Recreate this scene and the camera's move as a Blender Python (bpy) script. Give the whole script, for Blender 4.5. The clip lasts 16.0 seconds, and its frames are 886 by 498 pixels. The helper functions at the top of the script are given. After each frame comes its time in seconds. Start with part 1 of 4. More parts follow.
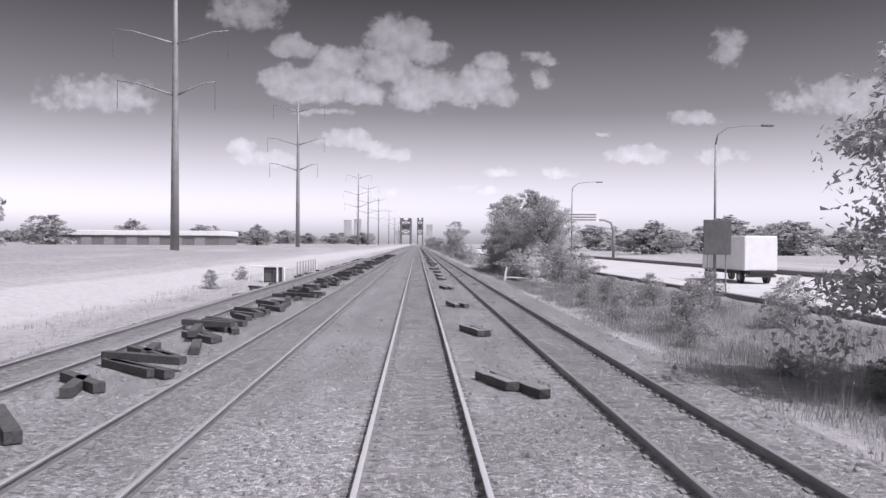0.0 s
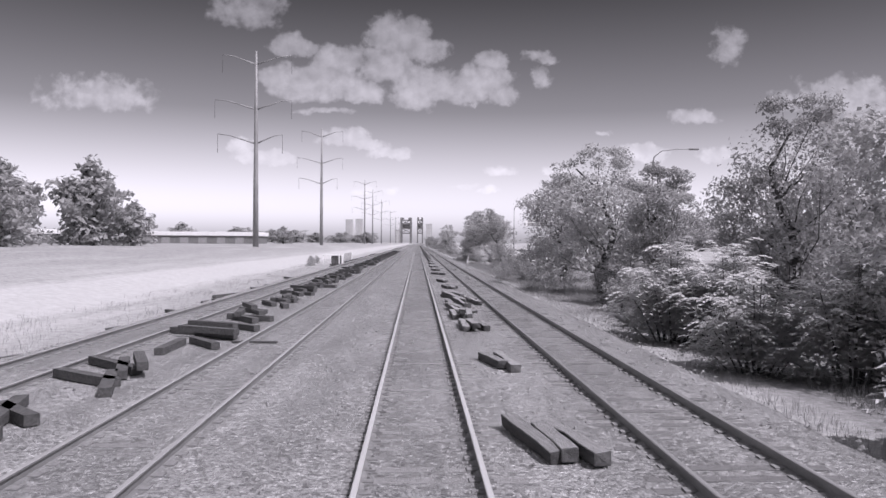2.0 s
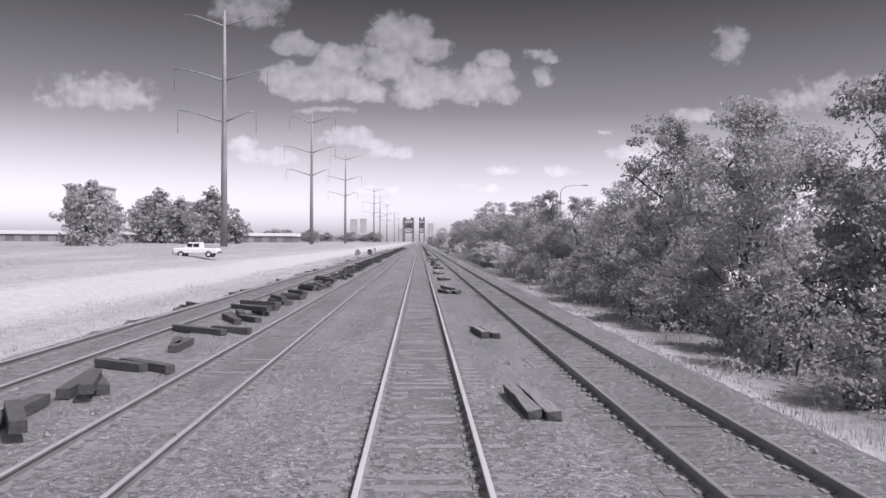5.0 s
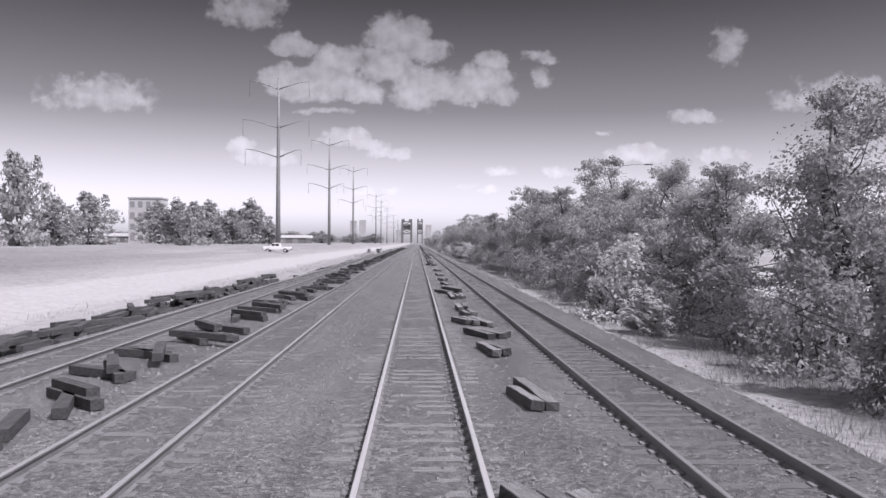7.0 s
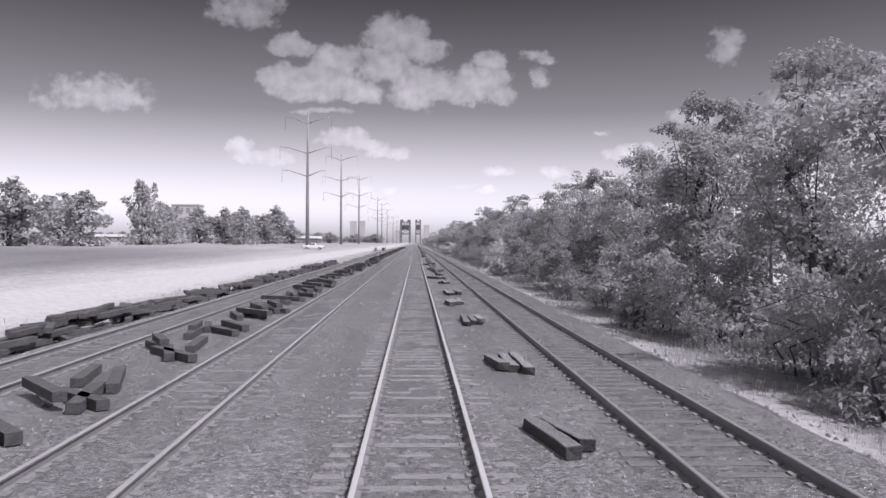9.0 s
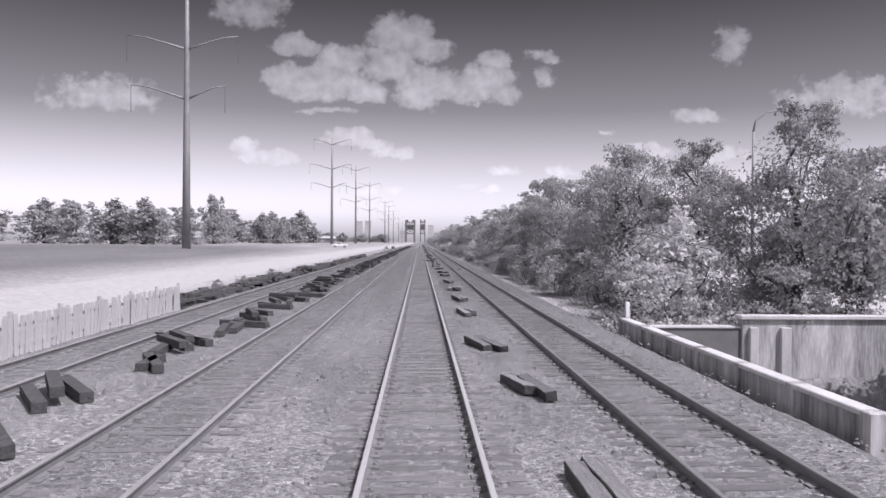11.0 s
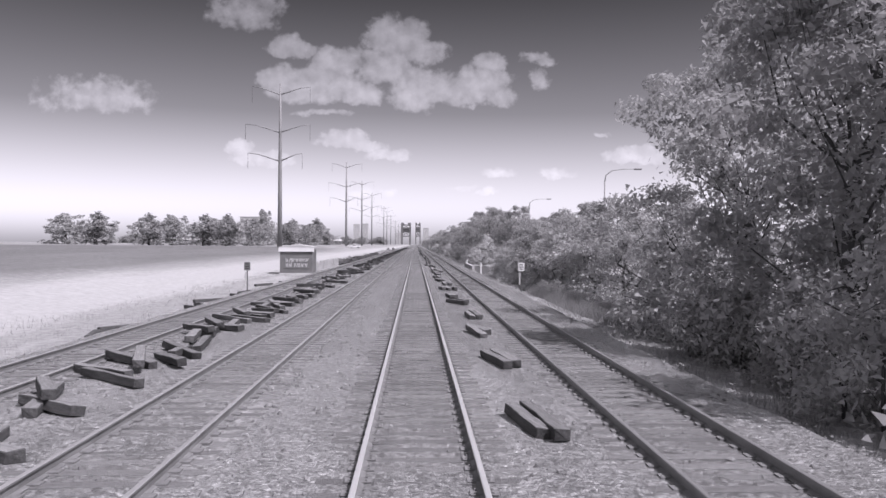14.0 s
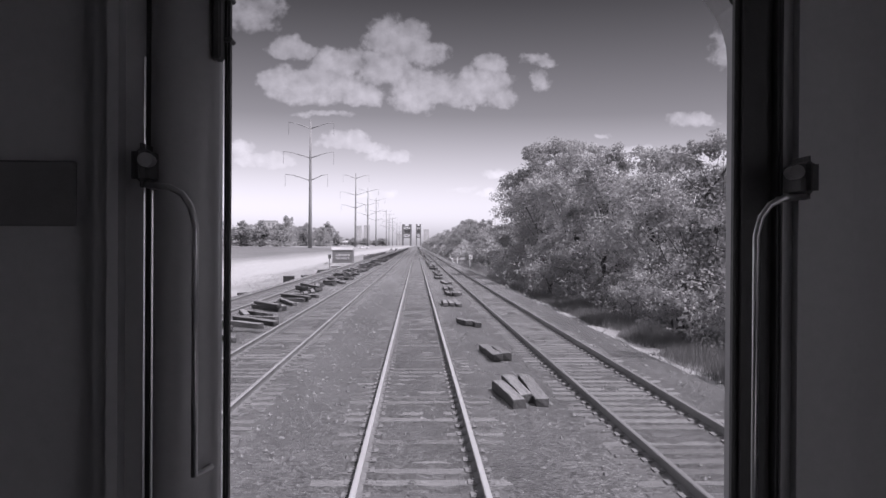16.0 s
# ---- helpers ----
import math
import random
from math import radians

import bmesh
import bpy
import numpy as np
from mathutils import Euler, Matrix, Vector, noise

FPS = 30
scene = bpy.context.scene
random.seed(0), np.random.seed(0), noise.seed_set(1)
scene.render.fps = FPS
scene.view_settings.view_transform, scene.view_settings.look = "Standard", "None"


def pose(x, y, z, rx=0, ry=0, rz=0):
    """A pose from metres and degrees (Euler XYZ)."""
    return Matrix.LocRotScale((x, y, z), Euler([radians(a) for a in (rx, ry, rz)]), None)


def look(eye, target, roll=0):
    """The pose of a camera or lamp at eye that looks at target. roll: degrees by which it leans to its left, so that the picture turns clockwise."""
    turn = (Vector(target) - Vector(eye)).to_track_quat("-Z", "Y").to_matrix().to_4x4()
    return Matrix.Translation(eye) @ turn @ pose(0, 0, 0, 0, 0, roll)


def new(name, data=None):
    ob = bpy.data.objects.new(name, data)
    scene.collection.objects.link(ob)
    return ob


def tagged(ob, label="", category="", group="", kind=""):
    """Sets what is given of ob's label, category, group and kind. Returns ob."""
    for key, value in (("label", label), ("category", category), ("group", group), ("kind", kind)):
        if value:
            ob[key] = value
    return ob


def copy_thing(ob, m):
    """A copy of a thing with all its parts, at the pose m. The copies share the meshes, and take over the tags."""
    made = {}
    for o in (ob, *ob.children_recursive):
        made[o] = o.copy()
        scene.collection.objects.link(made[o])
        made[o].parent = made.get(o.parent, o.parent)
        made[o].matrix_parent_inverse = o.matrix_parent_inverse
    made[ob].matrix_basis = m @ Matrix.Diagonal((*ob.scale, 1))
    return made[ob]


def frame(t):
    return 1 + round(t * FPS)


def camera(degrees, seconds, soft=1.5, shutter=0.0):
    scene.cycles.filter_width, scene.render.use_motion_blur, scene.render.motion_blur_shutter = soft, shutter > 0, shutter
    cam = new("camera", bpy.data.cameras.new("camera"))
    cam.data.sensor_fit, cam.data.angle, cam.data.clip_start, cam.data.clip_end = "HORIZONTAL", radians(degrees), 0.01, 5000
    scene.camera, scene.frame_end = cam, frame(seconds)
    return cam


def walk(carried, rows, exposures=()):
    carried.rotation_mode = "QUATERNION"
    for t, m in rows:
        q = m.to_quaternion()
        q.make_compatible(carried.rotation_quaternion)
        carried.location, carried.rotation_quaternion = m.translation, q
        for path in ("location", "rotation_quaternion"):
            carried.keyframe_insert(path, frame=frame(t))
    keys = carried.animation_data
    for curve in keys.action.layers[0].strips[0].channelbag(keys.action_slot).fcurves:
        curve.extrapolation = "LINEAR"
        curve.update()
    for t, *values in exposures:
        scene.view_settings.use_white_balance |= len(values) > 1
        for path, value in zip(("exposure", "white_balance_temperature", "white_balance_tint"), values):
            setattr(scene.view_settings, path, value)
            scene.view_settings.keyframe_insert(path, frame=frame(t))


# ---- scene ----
cam = camera(58.0, 16.0, soft=1.5)
SPEED = 28.0
# seconds, horizontal and vertical place of the far end of the track, as slopes times 1414
AIM = [(0, -45.5, 9.5), (0.5, -47.5, 10.5), (1, -48.5, 11), (1.5, -48.5, 11.5), (2, -45.5, 11.5), (2.5, -40.5, 14.5), (3, -39.5, 14.5),
       (3.5, -39.5, 14.5), (4, -39.5, 14.5), (5.2, -43, 13), (6.5, -46.5, 11.5), (7, -45.5, 11.5), (7.5, -45.5, 11.5), (8, -45.5, 12),
       (8.5, -46.5, 12), (9, -48.5, 11.5), (10.2, -44, 12), (11.5, -39.5, 12.5), (12, -44.5, 11), (12.5, -50.5, 8.5), (13, -50.5, 8.5),
       (13.5, -50, 8.5), (14, -48.5, 8.5), (14.5, -45.5, 8.5), (15, -45.5, 8), (15.5, -46.5, 6.5), (16, -47.5, 6.5)]
EYE_X, EYE_Z = -0.067, 2.76


def eye_pose(t, u, w):
    return pose(EYE_X, SPEED * (16 - t), EYE_Z, 90 - math.degrees(math.atan(w / 1414)), -0.35, math.degrees(math.atan(u / 1414)))


walk(cam, [(t, eye_pose(t, u, w)) for t, u, w in AIM], exposures=[(0, 0.0, 6190, 24.0), (16, 0.0, 6190, 24.0)])

# ---- world and sun ----
SUN_AZ, SUN_EL = radians(130), radians(55)      # from straight down the track towards the right; height
world = bpy.data.worlds.new("sky")
scene.world = world
world.use_nodes = True


class Graph:
    """Short calls for wiring a node tree."""

    def __init__(self, tree):
        self.tree = tree
        tree.nodes.clear()

    def node(self, kind, **props):
        n = self.tree.nodes.new(kind)
        ins = props.pop("ins", {})
        for k, v in props.items():
            setattr(n, k, v)
        for k, v in ins.items():
            self.feed(n.inputs[k], v)
        return n

    def feed(self, socket, v):
        if isinstance(v, bpy.types.NodeSocket):
            self.tree.links.new(v, socket)
        else:
            socket.default_value = v

    def math(self, op, a, b=None, c=None, clamp=False):
        n = self.node("ShaderNodeMath", operation=op, use_clamp=clamp)
        for i, v in enumerate((a, b, c)):
            if v is not None:
                self.feed(n.inputs[i], v)
        return n.outputs[0]

    def ramp(self, fac, stops):
        n = self.node("ShaderNodeValToRGB")
        e = n.color_ramp.elements
        while len(e) < len(stops):
            e.new(0.5)
        for el, (p, c) in zip(e, stops):
            el.position = p
            el.color = (c, c, c, 1) if isinstance(c, (int, float)) else (*c, 1)
        self.feed(n.inputs[0], fac)
        return n.outputs[0]

    def noise(self, vec, scale, detail=4, rough=0.55, dist=0.0):
        n = self.node("ShaderNodeTexNoise", ins={"Scale": scale, "Detail": detail, "Roughness": rough, "Distortion": dist})
        if vec is not None:
            self.feed(n.inputs["Vector"], vec)
        return n.outputs["Fac"]

    def mapping(self, vec, scale=(1, 1, 1)):
        n = self.node("ShaderNodeMapping", ins={"Scale": scale})
        self.feed(n.inputs["Vector"], vec)
        return n.outputs[0]

    def mix(self, fac, a, b):
        n = self.node("ShaderNodeMix", data_type="RGBA")
        self.feed(n.inputs[0], fac)
        for i, v in ((6, a), (7, b)):
            if isinstance(v, (int, float)):
                v = (v, v, v, 1)
            elif isinstance(v, tuple) and len(v) == 3:
                v = (*v, 1)
            self.feed(n.inputs[i], v)
        return n.outputs[2]


# clouds: place along the horizon and above it, and half width and height, as slopes times 1414
CLOUDS = [(-34, 358, 58, 44), (6, 336, 44, 30), (-48, 306, 60, 42), (-4, 262, 48, 40), (52, 268, 66, 36), (112, 280, 52, 38), (150, 258, 34, 24),
          (132, 322, 34, 22), (-222, 340, 42, 24), (-140, 316, 52, 34), (-180, 276, 88, 40), (-96, 262, 44, 26), (-246, 284, 34, 22),
          (-128, 182, 46, 20), (-92, 172, 46, 14), (-46, 158, 40, 13), (-262, 146, 56, 17), (-310, 166, 26, 18), (388, 158, 56, 18), (492, 222, 44, 17)]
FAINT = [(217, 326, 40, 20), (217, 290, 26, 28), (146, 126, 38, 16), (252, 126, 52, 14), (-73, 90, 46, 14), (82, 100, 30, 8), (128, 90, 30, 10), (-160, 226, 60, 9),
         (540, 158, 60, 20), (-300, 405, 80, 66), (552, 350, 40, 50), (-560, 250, 130, 45), (760, 260, 140, 50), (330, 196, 16, 8)]
g = Graph(world.node_tree)
coord = g.node("ShaderNodeTexCoord").outputs["Generated"]
axes = g.node("ShaderNodeSeparateXYZ", ins={0: coord}).outputs
ahead = g.math("MAXIMUM", axes[1], 0.08)
u = g.math("MULTIPLY", g.math("DIVIDE", axes[0], ahead), 1414.0)
w = g.math("MULTIPLY", g.math("DIVIDE", axes[2], ahead), 1414.0)
flat = g.node("ShaderNodeCombineXYZ", ins={0: u, 1: w}).outputs[0]
# the outlines wander, so that the puffs run into one another
swirl = g.node("ShaderNodeSeparateColor", ins={0: g.node("ShaderNodeTexNoise", ins={"Scale": 0.022, "Detail": 4.0, "Roughness": 0.6, "Vector": flat}).outputs["Color"]}).outputs
u = g.math("MULTIPLY_ADD", g.math("SUBTRACT", swirl[0], 0.5), 46.0, u)
w = g.math("MULTIPLY_ADD", g.math("SUBTRACT", swirl[1], 0.5), 34.0, w)
mass = None
for cu, cw, ru, rw, full in [(*c, 1.0) for c in CLOUDS] + [(*c, 0.5) for c in FAINT]:
    du = g.math("MULTIPLY", g.math("SUBTRACT", u, float(cu)), 1.0 / ru)
    # flatter below the middle than above it
    lift = g.math("SUBTRACT", w, float(cw))
    dw = g.math("MULTIPLY", g.math("MAXIMUM", lift, g.math("MULTIPLY", lift, -1.45)), 1.0 / rw)
    d = g.math("SUBTRACT", full, g.math("ADD", g.math("MULTIPLY", du, du), g.math("MULTIPLY", dw, dw)))
    mass = d if mass is None else g.math("SMOOTH_MAX", mass, d, 0.3)
mass = g.math("MAXIMUM", mass, -1.2)
puff = g.noise(flat, 0.026, 5, 0.52)
lobe = g.node("ShaderNodeTexVoronoi", feature="SMOOTH_F1", ins={"Scale": 0.026, "Smoothness": 0.4, "Detail": 1.0, "Roughness": 0.4, "Vector": flat}).outputs["Distance"]
above = g.node("ShaderNodeVectorMath", operation="ADD", ins={0: flat, 1: (7.0, 12.0, 0.0)}).outputs[0]
wisp = g.noise(flat, 0.075, 3, 0.5)
body = g.math("ADD", mass, g.math("MULTIPLY", g.math("SUBTRACT", puff, 0.50), 1.9))
body = g.math("ADD", body, g.math("MULTIPLY", g.math("SUBTRACT", wisp, 0.50), 1.0))
body = g.math("ADD", body, g.math("MULTIPLY", g.math("SUBTRACT", 0.70, lobe), 0.45))
cover = g.ramp(g.math("MULTIPLY_ADD", body, 0.5, 0.5), [(0.34, 0.0), (0.46, 0.12), (0.60, 0.36), (0.80, 0.50), (1.0, 0.58)])
# clouds of the same kind all round the rest of the sky
wide = g.ramp(g.noise(g.mapping(coord, (2.2, 2.2, 5.0)), 1.6, 7, 0.6), [(0.48, 0.0), (0.66, 0.8)])
front = g.math("GREATER_THAN", axes[1], 0.5)
low = g.math("LESS_THAN", axes[2], 0.42)
cover = g.mix(g.math("MULTIPLY", front, low), wide, cover)
puff_above = g.noise(above, 0.026, 5, 0.52)
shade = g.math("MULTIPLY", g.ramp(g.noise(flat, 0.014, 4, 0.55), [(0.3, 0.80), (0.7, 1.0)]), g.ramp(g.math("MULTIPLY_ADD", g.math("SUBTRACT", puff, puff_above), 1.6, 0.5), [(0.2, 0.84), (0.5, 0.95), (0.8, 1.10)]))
sky = g.node("ShaderNodeTexSky", sky_type="NISHITA", sun_disc=False, sun_elevation=SUN_EL, sun_rotation=SUN_AZ, dust_density=2.0, ozone_density=1.0)
red = g.node("ShaderNodeSeparateColor", ins={0: sky.outputs[0]}).outputs[0]
# a red-filtered black and white sky: pale over the horizon, deep grey above
depth = g.ramp(axes[2], [(0.0, 1.0), (0.035, 0.92), (0.09, 0.64), (0.16, 0.33), (0.30, 0.115), (0.42, 0.26), (0.7, 0.36), (1.0, 0.36)])
clear = g.math("MULTIPLY", red, g.math("MULTIPLY", depth, 0.33))
white = g.math("MULTIPLY", g.ramp(axes[2], [(0.0, 1.0), (0.12, 0.66), (0.30, 0.34), (0.42, 0.45), (0.7, 0.95)]), g.math("MULTIPLY", shade, 1.45))
tone = g.mix(cover, clear, white)
bg = g.node("ShaderNodeBackground", ins={"Color": tone, "Strength": 1.0})
out = g.node("ShaderNodeOutputWorld", ins={"Surface": bg.outputs[0]})

sun_data = bpy.data.lights.new("sun", "SUN")
sun_data.energy, sun_data.angle, sun_data.color = 4.6, radians(0.6), (1.0, 0.985, 0.97)
sun = new("sun", sun_data)
sun.matrix_world = look((0, 0, 0), (-math.sin(SUN_AZ) * math.cos(SUN_EL), -math.cos(SUN_AZ) * math.cos(SUN_EL), -math.sin(SUN_EL)))
sun.location = (60, 200, 80)


# ---- materials ----
def material(name):
    m = bpy.data.materials.new(name)
    m.use_nodes = True
    return m, Graph(m.node_tree)


def finish(g, color, rough=0.8, metal=0.0, bump=None, strength=0.4, distance=0.02, spec=0.5):
    b = g.node("ShaderNodeBsdfPrincipled", ins={"Roughness": rough, "Metallic": metal, "Specular IOR Level": spec})
    if isinstance(color, (int, float)):
        color = (color, color, color, 1)
    g.feed(b.inputs["Base Color"], color)
    if bump is not None:
        n = g.node("ShaderNodeBump", ins={"Strength": strength, "Distance": distance, "Height": bump})
        g.feed(b.inputs["Normal"], n.outputs[0])
    g.node("ShaderNodeOutputMaterial", ins={"Surface": b.outputs[0]})


def mat_plain(name, lo, hi, scale=3.0, rough=0.7, metal=0.0, grain=40.0, bump=0.25, stretch=(1, 1, 1), per_object=0.0, distance=0.01):
    """Two scales of mottling between two greys, with fine relief."""
    m, g = material(name)
    p = g.mapping(g.node("ShaderNodeTexCoord").outputs["Object"], stretch)
    big = g.noise(p, scale, 5, 0.6)
    fine = g.noise(p, grain, 4, 0.6)
    f = g.math("ADD", g.math("MULTIPLY", big, 0.65), g.math("MULTIPLY", fine, 0.35))
    col = g.ramp(f, [(0.34, lo), (0.66, hi)])
    if per_object:
        rnd = g.node("ShaderNodeObjectInfo").outputs["Random"]
        k = g.math("MULTIPLY_ADD", rnd, per_object, 1.0 - per_object / 2)
        col = g.mix(1.0, 0.0, col)
        n = g.node("ShaderNodeVectorMath", operation="SCALE", ins={0: col, "Scale": k})
        col = n.outputs[0]
    finish(g, col, rough, metal, fine, bump, distance)
    return m


def mat_ballast(name="ballast_stone"):
    """Crushed stone: a pale and dark piece by piece, oily brown-grey in the middle of each track."""
    m, g = material(name)
    geo = g.node("ShaderNodeNewGeometry").outputs["Position"]
    shake = g.node("ShaderNodeTexNoise", ins={"Scale": 26.0, "Detail": 3.0, "Vector": geo}).outputs["Color"]
    warped = g.node("ShaderNodeVectorMath", operation="MULTIPLY_ADD", ins={0: shake, 1: (0.05, 0.05, 0.05), 2: geo}).outputs[0]
    v = g.node("ShaderNodeTexVoronoi", feature="F1", ins={"Scale": 18.0, "Randomness": 1.0, "Vector": warped})
    cell = g.node("ShaderNodeSeparateColor", ins={0: v.outputs["Color"]}).outputs[0]
    edge = g.node("ShaderNodeTexVoronoi", feature="DISTANCE_TO_EDGE", ins={"Scale": 18.0, "Vector": warped}).outputs["Distance"]
    stone = g.ramp(cell, [(0.0, 0.10), (0.35, 0.21), (0.8, 0.33), (1.0, 0.48)])
    gap = g.ramp(edge, [(0.0, 0.58), (0.10, 1.0)])
    patch = g.ramp(g.noise(g.mapping(geo, (0.8, 0.16, 1)), 1.0, 5, 0.6), [(0.35, 0.74), (0.65, 1.14)])
    x = g.node("ShaderNodeSeparateXYZ", ins={0: geo}).outputs[0]
    # stretches whose colour is darkened to stand for cloud shade, between brighter ones
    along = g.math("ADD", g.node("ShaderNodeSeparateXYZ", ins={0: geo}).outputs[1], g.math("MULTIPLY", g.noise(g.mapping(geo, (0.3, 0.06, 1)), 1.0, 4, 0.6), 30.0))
    cloud_dim = g.ramp(g.math("MULTIPLY", along, 0.002), [(0.0, 0.50), (0.09, 0.58), (0.16, 1.2), (0.34, 1.2), (0.42, 0.74), (0.58, 0.70), (0.68, 0.90), (0.76, 1.0), (0.82, 1.2)])
    patch = g.math("MULTIPLY", patch, cloud_dim)
    oily = None
    for cx in (0.0, TRACKS[1], TRACKS[2], TRACKS[3]):
        d = g.math("ABSOLUTE", g.math("SUBTRACT", x, cx))
        r = g.ramp(d, [(0.62, 0.84), (0.95, 1.0)])
        oily = r if oily is None else g.math("MULTIPLY", oily, r)
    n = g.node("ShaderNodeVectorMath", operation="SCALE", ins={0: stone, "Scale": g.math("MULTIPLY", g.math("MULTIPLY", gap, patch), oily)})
    h = g.math("ADD", g.math("MULTIPLY", g.ramp(edge, [(0.0, 0.0), (0.35, 1.0)]), 0.7), g.math("MULTIPLY", cell, 0.5))
    # sheen lifts the far ballast at low angles, in place of distant haze
    b = g.node("ShaderNodeBsdfPrincipled", ins={"Base Color": n.outputs[0], "Roughness": 0.5, "Sheen Weight": 1.0, "Sheen Roughness": 0.16})
    relief = g.node("ShaderNodeBump", ins={"Strength": 0.55, "Distance": 0.04, "Height": h})
    g.feed(b.inputs["Normal"], relief.outputs[0])
    g.node("ShaderNodeOutputMaterial", ins={"Surface": b.outputs[0]})
    return m


def mat_ground(name="verge_soil"):
    """Dry grass and dust: pale tracks of dirt, greyer grass."""
    m, g = material(name)
    geo = g.node("ShaderNodeNewGeometry").outputs["Position"]
    x = g.node("ShaderNodeSeparateXYZ", ins={0: geo}).outputs[0]
    long = g.noise(g.mapping(geo, (0.22, 0.02, 1)), 1.0, 6, 0.6)
    fine = g.noise(geo, 2.4, 8, 0.7)
    tuft = g.noise(g.mapping(geo, (1, 1, 0.3)), 9.0, 5, 0.7)
    grass = g.ramp(g.math("ADD", g.math("MULTIPLY", fine, 0.6), g.math("MULTIPLY", tuft, 0.4)), [(0.35, 0.20), (0.5, 0.34), (0.68, 0.50)])
    dirt = g.ramp(fine, [(0.3, 0.38), (0.7, 0.55)])
    lane = g.ramp(g.math("ADD", g.math("MULTIPLY", g.math("ABSOLUTE", g.math("ADD", x, 19.5)), 0.15), g.math("SUBTRACT", long, 0.5)), [(0.35, 1.0), (0.62, 0.0)])
    worn = g.ramp(long, [(0.5, 0.0), (0.64, 0.75)])
    y = g.node("ShaderNodeSeparateXYZ", ins={0: geo}).outputs[1]
    # a greener field past the dirt lane
    lawn = g.math("MULTIPLY", g.ramp(g.math("MULTIPLY_ADD", x, -0.02, g.math("MULTIPLY", long, 0.2)), [(0.57, 0.0), (0.66, 1.0)]), g.ramp(g.math("MULTIPLY", y, 0.001), [(0.27, 1.0), (0.36, 0.25)]))
    green = g.ramp(g.math("ADD", g.math("MULTIPLY", fine, 0.6), g.math("MULTIPLY", long, 0.4)), [(0.35, 0.12), (0.65, 0.24)])
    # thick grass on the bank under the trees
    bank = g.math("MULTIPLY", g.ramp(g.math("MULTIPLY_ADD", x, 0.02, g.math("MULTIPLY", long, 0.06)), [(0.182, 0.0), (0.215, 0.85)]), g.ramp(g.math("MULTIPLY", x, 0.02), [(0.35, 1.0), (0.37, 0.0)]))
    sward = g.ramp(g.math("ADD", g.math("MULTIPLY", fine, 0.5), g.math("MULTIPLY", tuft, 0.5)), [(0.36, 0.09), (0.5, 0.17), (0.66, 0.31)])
    col = g.mix(lawn, g.mix(g.math("MAXIMUM", lane, worn), grass, dirt), green)
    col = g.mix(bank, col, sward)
    finish(g, col, 0.7, 0.0, tuft, 0.8, 0.08, 0.4)
    return m


def mat_leaf(name, lo, hi):
    m, g = material(name)
    isl = g.node("ShaderNodeNewGeometry").outputs["Random Per Island"]
    p = g.node("ShaderNodeTexCoord").outputs["Object"]
    big = g.noise(p, 0.7, 3, 0.6)
    f = g.math("ADD", g.math("MULTIPLY", isl, 0.16), g.math("MULTIPLY", big, 0.84))
    col = g.ramp(f, [(0.2, lo), (0.8, hi)])
    d = g.node("ShaderNodeBsdfPrincipled", ins={"Roughness": 0.65, "Base Color": col, "Specular IOR Level": 0.2})
    t = g.node("ShaderNodeBsdfTranslucent", ins={"Color": col})
    s = g.node("ShaderNodeMixShader", ins={0: 0.45, 1: d.outputs[0], 2: t.outputs[0]})
    g.node("ShaderNodeOutputMaterial", ins={"Surface": s.outputs[0]})
    return m


TRACKS = (0.0, 4.05, -4.08, -8.6)
# how far across each side track lies, along the way
BEND_Y = (-40, 25, 66, 108, 136, 206, 276, 346, 400, 458, 560, 900)
BEND_RIGHT = (3.95, 3.955, 3.93, 3.955, 4.0, 4.115, 4.12, 4.08, 4.02, 3.97, 3.97, 4.1)
BEND_LEFT = (-4.0, -4.0, -3.945, -3.95, -3.98, -4.10, -4.22, -4.19, -4.12, -4.04, -4.03, -4.1)


def track_x(cx, y):
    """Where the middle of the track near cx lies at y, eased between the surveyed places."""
    if cx == 0.0:
        return 0.0
    spots = [float(np.interp(y + k, BEND_Y, BEND_RIGHT if cx > 0 else BEND_LEFT)) for k in (-24, -12, 0, 12, 24)]
    x = sum(spots) / 5
    return x if cx > -6 else -8.62 + 0.7 * (x + 4.12)


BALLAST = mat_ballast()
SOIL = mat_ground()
TIE = mat_plain("weathered_tie_wood", 0.115, 0.235, 2.0, 0.9, 0, 30, 0.7, (3.0, 14.0, 14.0), 0.5)
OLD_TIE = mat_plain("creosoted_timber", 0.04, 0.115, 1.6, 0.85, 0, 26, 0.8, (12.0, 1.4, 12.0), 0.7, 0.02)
OLD_TOP = mat_plain("pale_timber_top", 0.14, 0.31, 1.6, 0.9, 0, 26, 0.8, (12.0, 1.4, 12.0), 0.6, 0.02)
RAIL_SIDE = mat_plain("rusted_rail_side", 0.15, 0.26, 5.0, 0.45, 0.0, 60, 0.4, (1, 0.3, 1))
DULL_TOP = mat_plain("dull_worn_rail_top", 0.22, 0.36, 2.0, 0.4, 0.3, 80, 0.08, (6, 0.1, 6))
WORN_TOP = mat_plain("worn_rail_top", 0.42, 0.54, 2.0, 0.36, 0.4, 80, 0.06, (6, 0.1, 6))
RAIL_TOP = mat_plain("polished_rail_top", 0.60, 0.74, 2.0, 0.32, 0.4, 80, 0.05, (6, 0.1, 6))
PLATE = mat_plain("rusted_tie_plate", 0.16, 0.28, 12.0, 0.7, 0.2)
